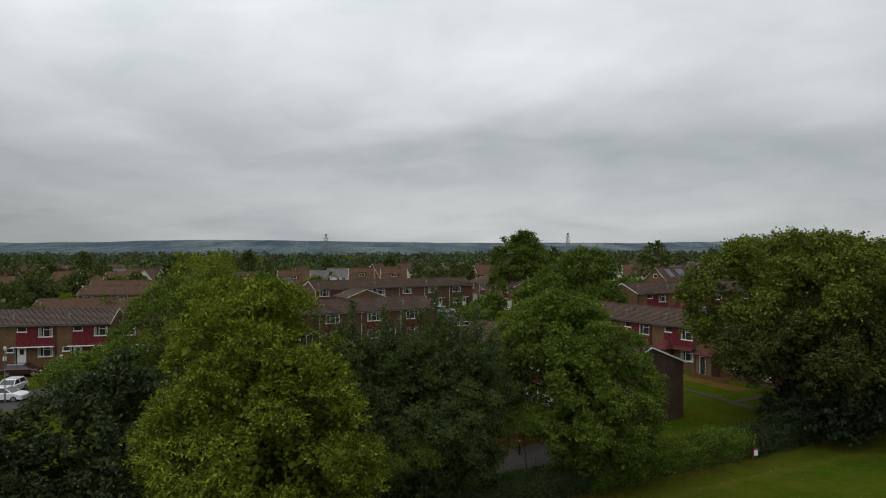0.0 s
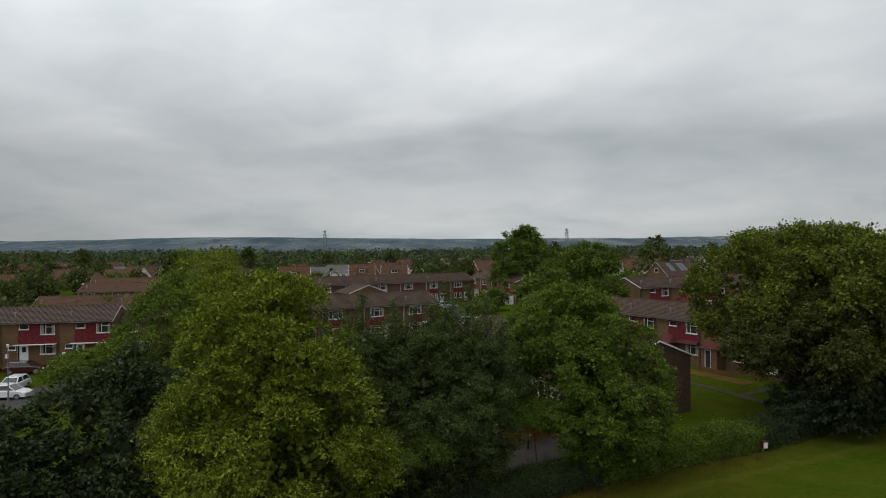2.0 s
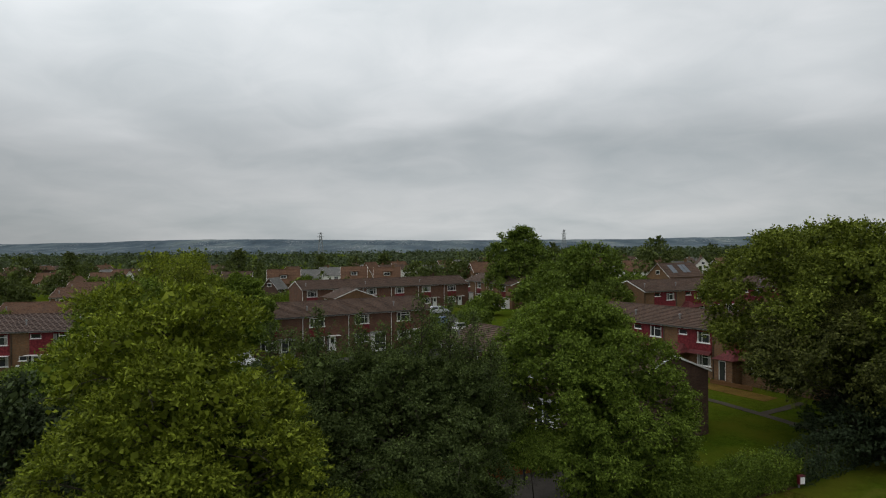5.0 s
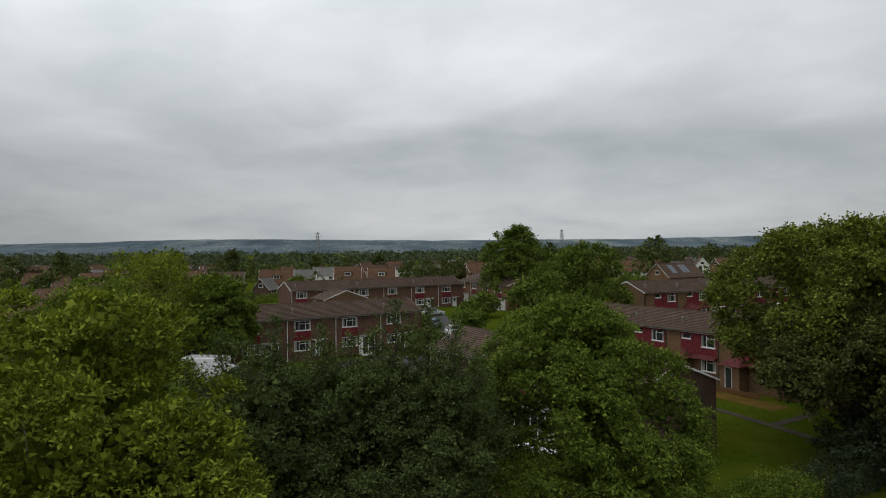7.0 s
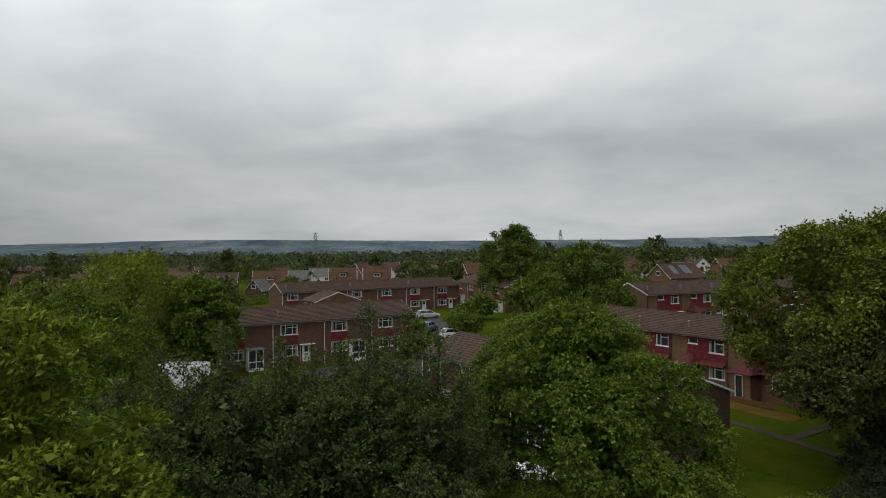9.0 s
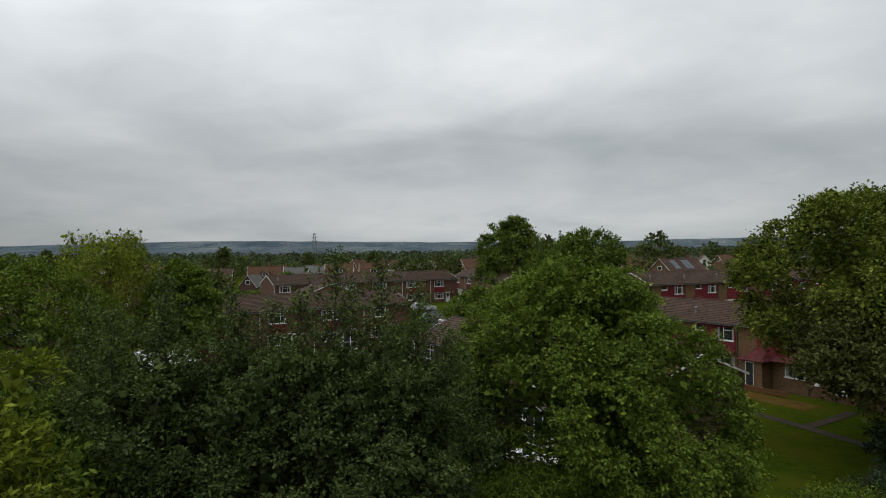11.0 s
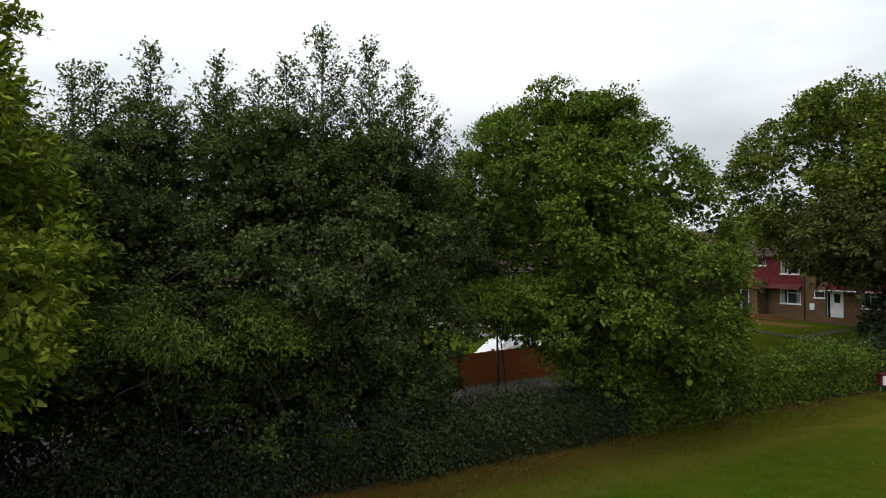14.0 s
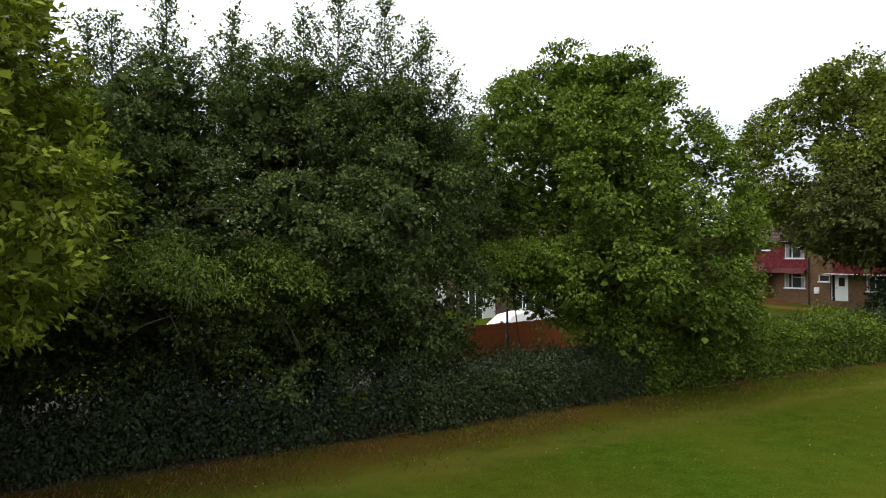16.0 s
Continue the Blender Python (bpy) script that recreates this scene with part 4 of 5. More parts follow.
FAR_HOUSES = [
    # bearing, distance, turn, width, depth, eave, ridge, wall, roof, dormer, solar
    (262, 250, 95, 10, 7, 3.0, 7.6, RENDER_WALL, ROOF_RED, False), (160, 225, 80, 10, 8, 2.8, 6.2, RENDER_WALL, ROOF_RED, False),
    (300, 270, 70, 11, 8, 3.2, 8.2, RENDER_WALL, ROOF_RED, False), (20, 190, 20, 12, 8, 4.6, 7.4, BRICK, ROOF_RED, False),
    (215, 255, 8, 14, 8, 3.0, 6.6, BRICK, ROOF_RED, False), (120, 250, 5, 12, 8, 3.0, 6.8, BRICK, ROOF_RED, False),
    (505, 205, 75, 8, 6, 2.6, 6.0, BRICK_DARK, ROOF_GREY, False), (520, 232, 12, 14, 8, 3.0, 8.0, BRICK, ROOF_RED, True),
    (440, 235, 10, 13, 8, 3.2, 7.2, BRICK, ROOF, True), (345, 215, 70, 9, 8, 3.0, 7.0, RENDER_WALL, ROOF, False),
    (560, 275, 5, 15, 9, 3.0, 6.6, RENDER_WALL, ROOF_GREY, False), (600, 300, -12, 14, 9, 3.2, 7.0, RENDER_WALL, ROOF_GREY, False),
    (640, 228, 8, 11, 8, 3.0, 7.6, BRICK, ROOF_RED, True), (697, 222, 4, 11, 8, 3.0, 7.4, BRICK, ROOF_RED, True),
    (668, 262, 60, 9, 8, 3.0, 8.6, BRICK, ROOF_RED, False), (745, 262, 80, 9, 8, 3.0, 7.0, RENDER_WALL, ROOF, False),
    (855, 236, 20, 9, 8, 5.0, 8.6, BRICK, ROOF_RED, False), (840, 300, 5, 14, 8, 3.0, 7.6, BRICK, ROOF_RED, False),
    (1108, 300, 5, 12, 8, 4.8, 8.0, BRICK, ROOF, False), (1085, 235, 70, 9, 7, 3.0, 6.0, RENDER_WALL, ROOF_GREY, False),
    (1285, 260, 10, 14, 8, 4.2, 7.6, BRICK, ROOF_RED, False), (1240, 292, 80, 9, 7, 3.6, 7.6, RENDER_WALL, ROOF, False),
]
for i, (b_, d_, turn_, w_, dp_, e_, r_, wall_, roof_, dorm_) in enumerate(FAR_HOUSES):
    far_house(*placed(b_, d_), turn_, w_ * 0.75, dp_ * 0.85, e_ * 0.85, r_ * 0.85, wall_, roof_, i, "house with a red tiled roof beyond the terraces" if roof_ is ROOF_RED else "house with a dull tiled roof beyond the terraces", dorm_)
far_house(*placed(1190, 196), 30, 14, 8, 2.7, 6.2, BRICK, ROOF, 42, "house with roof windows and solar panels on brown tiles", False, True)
rh = random.Random(6)
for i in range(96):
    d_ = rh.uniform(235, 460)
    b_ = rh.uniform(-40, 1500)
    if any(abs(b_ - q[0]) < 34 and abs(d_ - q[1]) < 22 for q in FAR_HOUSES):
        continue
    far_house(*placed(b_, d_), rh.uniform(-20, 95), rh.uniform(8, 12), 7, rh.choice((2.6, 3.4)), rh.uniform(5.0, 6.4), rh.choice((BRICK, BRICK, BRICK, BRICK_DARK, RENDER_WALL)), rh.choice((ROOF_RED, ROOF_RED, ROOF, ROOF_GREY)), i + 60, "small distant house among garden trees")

# ---- trees of the hedge line ----
make_tree("maple_tree", -7.7, 28.0, 13.1, 4.75, 2.4, LEAF_LIME, "yellow-green broadleaf tree with a dense rounded crown", [(0, 0.62), (0.15, 0.98), (0.33, 1.02), (0.45, 0.9), (0.6, 0.77), (0.8, 0.72), (0.92, 0.6), (1, 0.36)], 130, 24, 30, 0.15, 0.17, 0.3, trunk_r=0.26, seed=3, slim=0.42, flat=0.4, lumpy=0.12, tilt=-0.3, twigs=30, fill=7000, inner=2.0)
HIGH = [(0, 0.55), (0.12, 0.85), (0.3, 0.98), (0.6, 1.0), (0.8, 0.93), (0.92, 0.78), (1, 0.5)]
ASH = [(0, 0.72), (0.15, 0.94), (0.35, 1.0), (0.5, 0.98), (0.65, 0.89), (0.77, 0.78), (0.88, 0.63), (0.95, 0.48), (1, 0.28)]
make_tree("ash_tree", 8.2, 42.3, 11.8, 5.5, 0.9, LEAF_GREEN, "broad mid-green tree with drooping sprays of leaves", ASH, 200, 22, 27, 0.136, 0.155, 0.3, droop=0.5, trunk_r=0.3, seed=5, slim=0.52, lumpy=0.1, flat=0.5, fill=17000, inner=2.2, tilt=-1.4,
          gaps=((-2.8, 0.0, 4.9, 1.2), (-3.1, -2.0, 5.6, 1.2), (-2.5, 2.5, 4.2, 1.2), (-2.9, -3.5, 6.1, 1.1), (-2.5, 0.0, 2.0, 1.2), (-2.6, -2.0, 2.3, 1.2), (-2.4, 2.2, 1.8, 1.2), (-3.8, -2.0, 2.2, 1.2), (-4.7, -1.0, 1.3, 1.5), (-3.2, 0.0, 1.4, 1.35), (-3.7, 2.6, 1.3, 1.3), (-3.8, -3.0, 2.0, 0.9)))
make_tree("alder_tree", 3.2, 41.6, 8.4, 2.1, 3.6, LEAF_DARK, "slender dark tree between two broader ones", ROUND, 44, 20, 34, 0.11, 0.28, 0.3, seed=25, trunk_r=0.05, fill=900)
make_tree("walnut_tree", -3.4, 34.3, 5.2, 3.4, 2.9, LEAF_HEDGE, "low spreading tree with drooping sprays over the hedge", [(0, 0.8), (0.5, 1.0), (1, 0.5)], 60, 16, 22, 0.11, 0.15, 0.3, droop=0.9, slim=0.34, seed=26, trunk_r=0.06, fill=0, flat=0.3, twigs=40)
make_tree("hazel_tree", 5.0, 39.8, 5.0, 2.3, 3.1, LEAF_GREEN, "low green tree with spreading boughs beside the hedge", DOME, 44, 18, 34, 0.11, 0.24, 0.3, droop=0.5, seed=27, trunk_r=0.04, fill=700, flat=0.4)
make_tree("elder_bush", 2.2, 41.0, 2.3, 1.3, 0.2, LEAF_HEDGE, "leafy dark bush behind the hedge", DOME, 22, 14, 22, 0.12, 0.3, 0.3, seed=28, trunk_r=0.05, fill=300)
make_tree("elder_bush", 11.2, 41.8, 3.4, 2.2, 0.3, LEAF_GREEN, "leafy green bush leaning over the hedge", DOME, 44, 18, 30, 0.12, 0.24, 0.32, seed=22, trunk_r=0.08, fill=800)
TALL = [(0, 0.8), (0.25, 1.0), (0.55, 1.0), (0.8, 0.82), (1, 0.4)]
DARK = "dark grey-green tree with thin upright leaders"
make_tree("alder_tree", -5.2, 35.9, 9.7, 3.6, 0.7, LEAF_DARK, DARK, TALL, 96, 20, 29, 0.1, 0.21, 0.28, seed=7, slim=0.6, lumpy=0.24, spires=((0.3, 0.4, 7.0, 11.4, 1.5), (2.0, 0.6, 7.4, 11.1, 1.1), (-1.7, 0.2, 7.2, 10.8, 0.9), (-0.7, -0.6, 7.4, 10.6, 1.2), (-2.8, -0.4, 7.0, 9.9, 0.9)), trunk_r=0.2, twigs=36, fill=8000, inner=2.9, group="dark trees behind the hedge")
make_tree("alder_tree", -1.6, 36.6, 9.8, 3.6, 0.7, LEAF_DARK, DARK, TALL, 96, 20, 29, 0.1, 0.21, 0.28, seed=8, slim=0.6, lumpy=0.24, spires=((-0.5, 0, 7.4, 10.6, 1.2), (1.2, 0.3, 7.2, 12.0, 1.6), (0.4, -0.6, 7.6, 10.9, 0.9), (-1.5, 0.4, 7.2, 10.4, 1.2)), trunk_r=0.2, twigs=36, fill=8000, inner=2.9, group="dark trees behind the hedge")
make_tree("alder_tree", 0.7, 37.2, 9.5, 3.0, 1.0, LEAF_DARK, DARK, TALL, 80, 20, 29, 0.1, 0.22, 0.28, seed=9, slim=0.6, lumpy=0.24, spires=((0.15, 0.1, 6.6, 11.7, 1.9), (1.2, 0.2, 6.6, 11.0, 1.4), (2.0, 0.3, 5.6, 9.6, 1.3)), trunk_r=0.2, twigs=36, fill=6500, inner=2.9, group="dark trees behind the hedge")
make_tree("alder_tree", -8.6, 35.6, 8.8, 3.6, 0.7, LEAF_DARK, DARK, TALL, 70, 19, 23, 0.12, 0.22, 0.3, seed=21, trunk_r=0.2, twigs=40, fill=4000, group="dark trees behind the hedge")
make_tree("maple_tree", -8.5, 32.2, 9.8, 4.2, 2.6, LEAF_GREEN, "green rounded tree beside the hedge", DOME, 100, 19, 20, 0.18, 0.19, 0.32, seed=15, fill=4000, droop=0.5)
make_tree("sycamore_tree", 31.4, 56.5, 15.9, 9.4, 3.2, LEAF_OLIVE, "large spreading olive-green tree with a wide crown", HIGH, 200, 20, 27, 0.205, 0.13, 0.42, trunk_r=0.5, seed=11, slim=0.72, lumpy=0.13, flat=0.8, fill=20000, inner=1.9, gaps=((-8.5, -2.5, 3.4, 2.0), (-6.5, -5.5, 3.0, 1.5), (-9.0, 0.5, 4.4, 1.6)))
make_tree("sycamore_tree", 48.0, 62.0, 16.6, 9.0, 1.2, LEAF_OLIVE, "large spreading olive-green tree with a wide crown", HIGH, 90, 16, 16, 0.34, 0.16, 0.6, trunk_r=0.45, seed=12)
# the bushes take the shade below the crown in their leaf colour
make_tree("holly_bush", 29.4, 51.0, 5.0, 4.7, 0.2, LEAF_SHADE, "dense bush under the large tree, leaves darkened for its shade", DOME, 50, 14, 16, 0.24, 0.22, 0.4, seed=33, trunk_r=0.12, fill=1500)
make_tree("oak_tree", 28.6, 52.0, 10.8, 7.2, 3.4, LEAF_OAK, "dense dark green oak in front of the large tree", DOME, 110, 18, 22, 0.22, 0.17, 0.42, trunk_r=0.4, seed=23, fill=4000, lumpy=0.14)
make_tree("holly_bush", 37.0, 55.5, 4.8, 4.4, 0.2, LEAF_SHADE, "dense bush under the large tree, leaves darkened for its shade", DOME, 50, 14, 16, 0.26, 0.22, 0.44, seed=24, trunk_r=0.12, fill=1500)
make_tree("hawthorn_tree", -15.4, 31.5, 9.2, 3.9, 0.6, LEAF_DARK_AND_SHADE, "dark green rounded tree beside the hedge", DOME, 80, 18, 20, 0.2, 0.2, 0.36, seed=13)
make_tree("hawthorn_tree", -19.6, 27.2, 8.0, 3.8, 0.5, LEAF_DARK_AND_SHADE, "low dark green bushy tree", DOME, 80, 18, 20, 0.19, 0.2, 0.36, seed=14)
make_tree("maple_tree", -22.7, 59.0, 12.2, 6.2, 1.2, LEAF_GREEN, "feathery green tree with arching boughs", DOME, 110, 18, 22, 0.21, 0.17, 0.46, seed=16)
make_tree("willow_tree", -28.5, 82.0, 14.6, 5.0, 2.6, LEAF_LIME, "weeping willow with hanging yellow-green foliage", [(0, 0.8), (0.5, 0.95), (0.8, 1.0), (0.95, 0.85), (1, 0.6)], 64, 20, 30, 0.24, 0.22, 0.6, seed=17, slim=0.22, droop=1.6, hang=3.2, fill=3000)
make_tree("lime_tree", -22.2, 83.2, 10.8, 3.8, 2.2, LEAF_GREEN, "rounded green tree in front of the terrace", DOME, 70, 20, 22, 0.28, 0.22, 0.5, seed=18)
make_tree("chestnut_tree", 17.3, 150.5, 17.2, 7.0, 1.5, LEAF_HEDGE, "tall dark domed tree above the roofs", DOME, 80, 18, 18, 0.42, 0.18, 0.7, seed=19)
make_tree("chestnut_tree", 21.5, 105.0, 14.2, 6.6, 1.2, LEAF_HEDGE, "dense domed green tree behind the terrace", DOME, 100, 16, 17, 0.34, 0.17, 0.6, seed=20)

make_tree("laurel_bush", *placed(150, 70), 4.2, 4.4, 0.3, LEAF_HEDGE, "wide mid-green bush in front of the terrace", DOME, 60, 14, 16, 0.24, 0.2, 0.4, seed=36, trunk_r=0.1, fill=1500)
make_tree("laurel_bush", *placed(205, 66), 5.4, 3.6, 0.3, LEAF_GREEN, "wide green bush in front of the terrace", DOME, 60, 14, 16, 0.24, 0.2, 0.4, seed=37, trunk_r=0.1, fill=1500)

for bx, by, bh, bs in ((-17.5, 73.0, 2.8, 38), (-13.0, 76.5, 2.6, 39), (-9.0, 72.0, 3.0, 40), (-5.4, 77.5, 2.5, 41), (-12.0, 68.5, 3.0, 42), (-3.2, 71.0, 2.9, 43), (-21.5, 70.0, 3.0, 44)):
    make_tree("laurel_bush", bx, by, bh, 2.4, 0.2, LEAF_HEDGE if bs % 2 else LEAF_DARK_AND_SHADE, "rounded green shrub beside the car park", DOME, 30, 11, 14, 0.24, 0.26, 0.4, seed=bs, trunk_r=0.07, fill=500, group="shrubs beside the car park")

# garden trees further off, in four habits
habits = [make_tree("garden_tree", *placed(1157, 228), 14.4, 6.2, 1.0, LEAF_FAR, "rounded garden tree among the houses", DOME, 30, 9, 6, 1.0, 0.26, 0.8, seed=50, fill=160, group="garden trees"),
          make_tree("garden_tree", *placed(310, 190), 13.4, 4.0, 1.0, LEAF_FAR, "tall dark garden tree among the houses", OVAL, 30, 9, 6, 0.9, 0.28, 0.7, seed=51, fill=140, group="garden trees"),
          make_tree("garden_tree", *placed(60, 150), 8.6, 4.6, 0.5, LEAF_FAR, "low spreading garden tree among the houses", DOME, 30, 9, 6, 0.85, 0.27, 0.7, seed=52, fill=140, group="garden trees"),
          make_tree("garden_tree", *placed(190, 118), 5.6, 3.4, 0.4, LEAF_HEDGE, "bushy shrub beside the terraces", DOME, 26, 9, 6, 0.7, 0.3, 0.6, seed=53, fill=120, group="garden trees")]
GARDEN = [(15, 135, 2, 0.85), (80, 165, 2, 0.8), (40, 185, 0, 0.6), (140, 200, 2, 0.9), (75, 250, 0, 0.95), (148, 330, 1, 1.1), (180, 300, 0, 0.8), (10, 270, 0, 0.9), (440, 330, 1, 1.15),
          (420, 260, 0, 0.8), (470, 300, 0, 0.8), (500, 260, 2, 0.9), (560, 195, 3, 1.0), (580, 340, 1, 0.9), (640, 350, 0, 0.9), (690, 300, 1, 0.85), (770, 215, 0, 0.72), (800, 225, 0, 0.75), (830, 240, 2, 1.0),
          (745, 240, 2, 0.9), (985, 160, 0, 1.0), (945, 135, 3, 1.2), (1095, 260, 0, 0.8), (1140, 350, 0, 1.0), (1200, 330, 0, 0.9), (1260, 380, 0, 1.1), (1310, 330, 2, 1.3), (1340, 220, 0, 0.95),
          (1400, 200, 0, 1.1), (1480, 180, 0, 1.2), (1330, 150, 2, 1.1), (240, 210, 2, 0.8), (205, 180, 3, 1.2), (60, 112, 3, 0.9), (10, 108, 2, 0.75), (370, 170, 2, 0.9), (400, 195, 3, 1.2), (1110, 150, 3, 1.0), (742, 118, 3, 0.75), (722, 108, 3, 0.6), (850, 128, 3, 0.6), (772, 98, 3, 0.55), (790, 101, 3, 0.5), (764, 112, 3, 0.6), (838, 118, 3, 0.6), (850, 112, 3, 0.7), (870, 130, 3, 0.8), (1290, 175, 0, 0.7), (690, 126, 3, 0.7), (455, 150, 2, 0.9), (480, 118, 3, 0.8)]
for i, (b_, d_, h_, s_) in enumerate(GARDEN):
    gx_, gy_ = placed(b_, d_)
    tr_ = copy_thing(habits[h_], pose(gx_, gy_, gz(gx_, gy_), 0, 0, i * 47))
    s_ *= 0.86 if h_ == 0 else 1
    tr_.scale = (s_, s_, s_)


def woodland(name, label, count, near, far, low, high, seed, wide=0.75, clump=0.0, material=None):
    """Far trees, too many to count, each a heap of leafy tufts."""
    rng = np.random.default_rng(seed)
    V = []
    for k in range(count):
        d = near * (far / near) ** rng.uniform(0, 1)
        x = d * rng.uniform(-wide, wide)
        if clump and noise.noise(Vector((x / 90, d / 90, 0.5))) < clump:
            continue
        h = rng.uniform(low, high)
        r = h * rng.uniform(0.34, 0.5)
        m = 40 if d < 700 else 22
        c = np.array([x, d, gz(x, d) + h * 0.5])
        p = unit(rng.normal(0, 1, (m, 3)) + np.array([0, -0.25, 0.35]))
        q = c + p * np.array([r, r, h * 0.5]) * rng.uniform(0.7, 1.0, (m, 1))
        V.append(leaves_at(rng, q, p, h * 0.2 if d < 700 else h * 0.28, 0.2, 0.9))
    ob = link_mesh(name, quad_mesh(name, np.concatenate(V)), material or LEAF_FAR)
    return tagged(ob, label, "woodland", kind="stuff")


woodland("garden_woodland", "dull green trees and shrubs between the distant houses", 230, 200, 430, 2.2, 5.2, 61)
woodland("far_woodland", "dark green belts of trees beyond the houses, leaf colour hazed", 2600, 400, 1500, 5.0, 10.5, 62, clump=-0.2, material=LEAF_HAZE)


def hedge_run(name, a, b, z0, z1, wide, material, label, density, leaf, seed, wave=0.12):
    """A hedge: a filled core of twigs and leaves with a trimmed but uneven skin."""
    rng = np.random.default_rng(seed)
    a, b = np.array(a, float), np.array(b, float)
    ln = np.linalg.norm(b - a)
    d = (b - a) / ln
    s = np.array([-d[1], d[0]])
    n = int(density * ln)
    t = rng.uniform(0, ln, n)
    ang = rng.uniform(-0.5, math.pi + 0.5, n)
    rr = np.clip(rng.normal(0.93, 0.09, n), 0.5, 1.12)
    top = np.interp(t / ln, [0, 1], [z0, z1]) * (1 + wave * np.sin(t * 1.3 + seed) * 0.5 + wave * np.sin(t * 3.7 + 2) * 0.4 + rng.normal(0, 0.03, n))
    cx, sz = np.cos(ang), np.sin(ang)
    off = np.sign(cx) * np.abs(cx) ** 0.55 * wide / 2 * rr * (1 + 0.15 * np.sin(t * 2.1 + ang * 2))
    hz = np.where(sz > 0, np.abs(sz) ** 0.6, 0) * top * rr
    low = rng.uniform(0, 1, n) < 0.45
    hz = np.where(low, rng.uniform(0, 0.85, n) * top, hz)
    off = np.where(low, np.where(rng.uniform(0, 1, n) < 0.62, -1, 1) * wide / 2 * rr * (1 + 0.12 * np.sin(t * 2.6)) * (0.66 + 0.4 * np.clip(hz / top / 0.55, 0, 1)), off)
    x = a[0] + d[0] * t + s[0] * off
    y = a[1] + d[1] * t + s[1] * off
    P = np.stack([x, y, ground(x, y) + hz], -1)
    O = unit(np.stack([s[0] * off, s[1] * off, (hz - top * 0.5) * 0.8], -1))
    h = thing(name, pose(0, 0, 0), label, "hedge")
    tagged(link_mesh("foliage", quad_mesh("foliage", leaves_at(rng, P, O, leaf, 0.3, 0.55)), material, h), kind="stuff")
    bm = bmesh.new()
    for k in range(int(ln / 0.45)):
        p = a + d * (k + rng.uniform(0, 1)) * 0.45
        q = p + rng.normal(0, wide * 0.22, 2)
        g = gz(p[0], p[1])
        tube(bm, [(p[0], p[1], g - 0.1), ((p[0] + q[0]) / 2, (p[1] + q[1]) / 2, g + z0 * 0.5), (q[0], q[1], g + min(z0, z1) * 0.85)], [0.03, 0.02, 0.008], 4)
    tagged(part("stem_mass", bm, BARK, h), kind="stuff")
    return h


# one hedge line: bright leaves in the open, shade coloured in under trees
hedge_run("hedge", (8.2, 39.63), (21.0, 47.0), 1.75, 2.05, 1.8, LEAF_GREEN, "clipped leafy green hedge along the field", 2700, 0.12, 31, 0.2)
hedge_run("hedge", (21.0, 47.0), (33.0, 54.0), 2.0, 2.3, 2.0, LEAF_SHADE, "green hedge under the large trees, leaves darkened for shade", 1100, 0.14, 34, 0.2)
hedge_run("hedge", (1.4, 35.72), (8.8, 40.0), 1.55, 1.72, 1.7, LEAF_DARK_AND_SHADE, "hedge under the trees, leaves darkened for their shade", 3600, 0.09, 35)
# both rows: the canopy's shade is put into the leaf colour
hedge_run("hedge", (-26.0, 21.6), (1.6, 36.0), 2.0, 1.6, 1.8, LEAF_SHADE, "overgrown ivy hedge under the trees, leaves darkened for shade", 2000, 0.1, 32, 0.3)
hedge_run("hedge", (-24.0, 25.0), (-1.0, 37.6), 2.9, 2.6, 2.2, LEAF_SHADE, "overgrown ivy hedge under the trees, leaves darkened for shade", 700, 0.2, 33, 0.4)

hedge_run("hedge", (-54.0, 171.0), (-36.0, 180.0), 2.2, 2.2, 1.6, LEAF_GREEN, "clipped garden hedge beyond the terraces", 260, 0.3, 36)

# ---- fence ----


def board_fence(x, y, turn, length, height, label, timber):
    f = thing("garden_fence", pose(x, y, gz(x, y) - 0.05, 0, 0, turn), label, "fence")
    rng = random.Random(4)
    shared = []
    for k in range(5):
        bm = boxed(-0.07, 0.07, -0.012, 0.012, 0.05, height - 0.01 * k)
        shared.append(bpy.data.meshes.new("board"))
        bm.to_mesh(shared[-1])
        bm.free()
        shared[-1].materials.append(timber)
    n = int(length / 0.135)
    for k in range(n):
        b = new("board", shared[rng.randrange(5)])
        b.parent = f
        b.matrix_local = pose(k * 0.135 + 0.07, -0.03 + 0.012 * (k % 2), 0, 0, rng.uniform(-0.5, 0.5), rng.uniform(-3, 3))
    for k in range(int(length / 2.4) + 1):
        part("post", boxed(k * 2.4 - 0.05, k * 2.4 + 0.05, 0.02, 0.12, -0.4, height + 0.05), TIMBER, f)
    for z in (0.3, height - 0.3):
        part("rail", boxed(0, length, 0.0, 0.04, z - 0.04, z + 0.04), TIMBER, f)
    return f


board_fence(3.3, 47.62, 31, 11.8, 1.55, "orange-brown close-boarded timber fence", FENCE)
board_fence(27.6, 74.4, -58, 4.6, 0.5, "low orange-brown timber fence in front of the terrace", FENCE_OLD)

# ---- cars ----


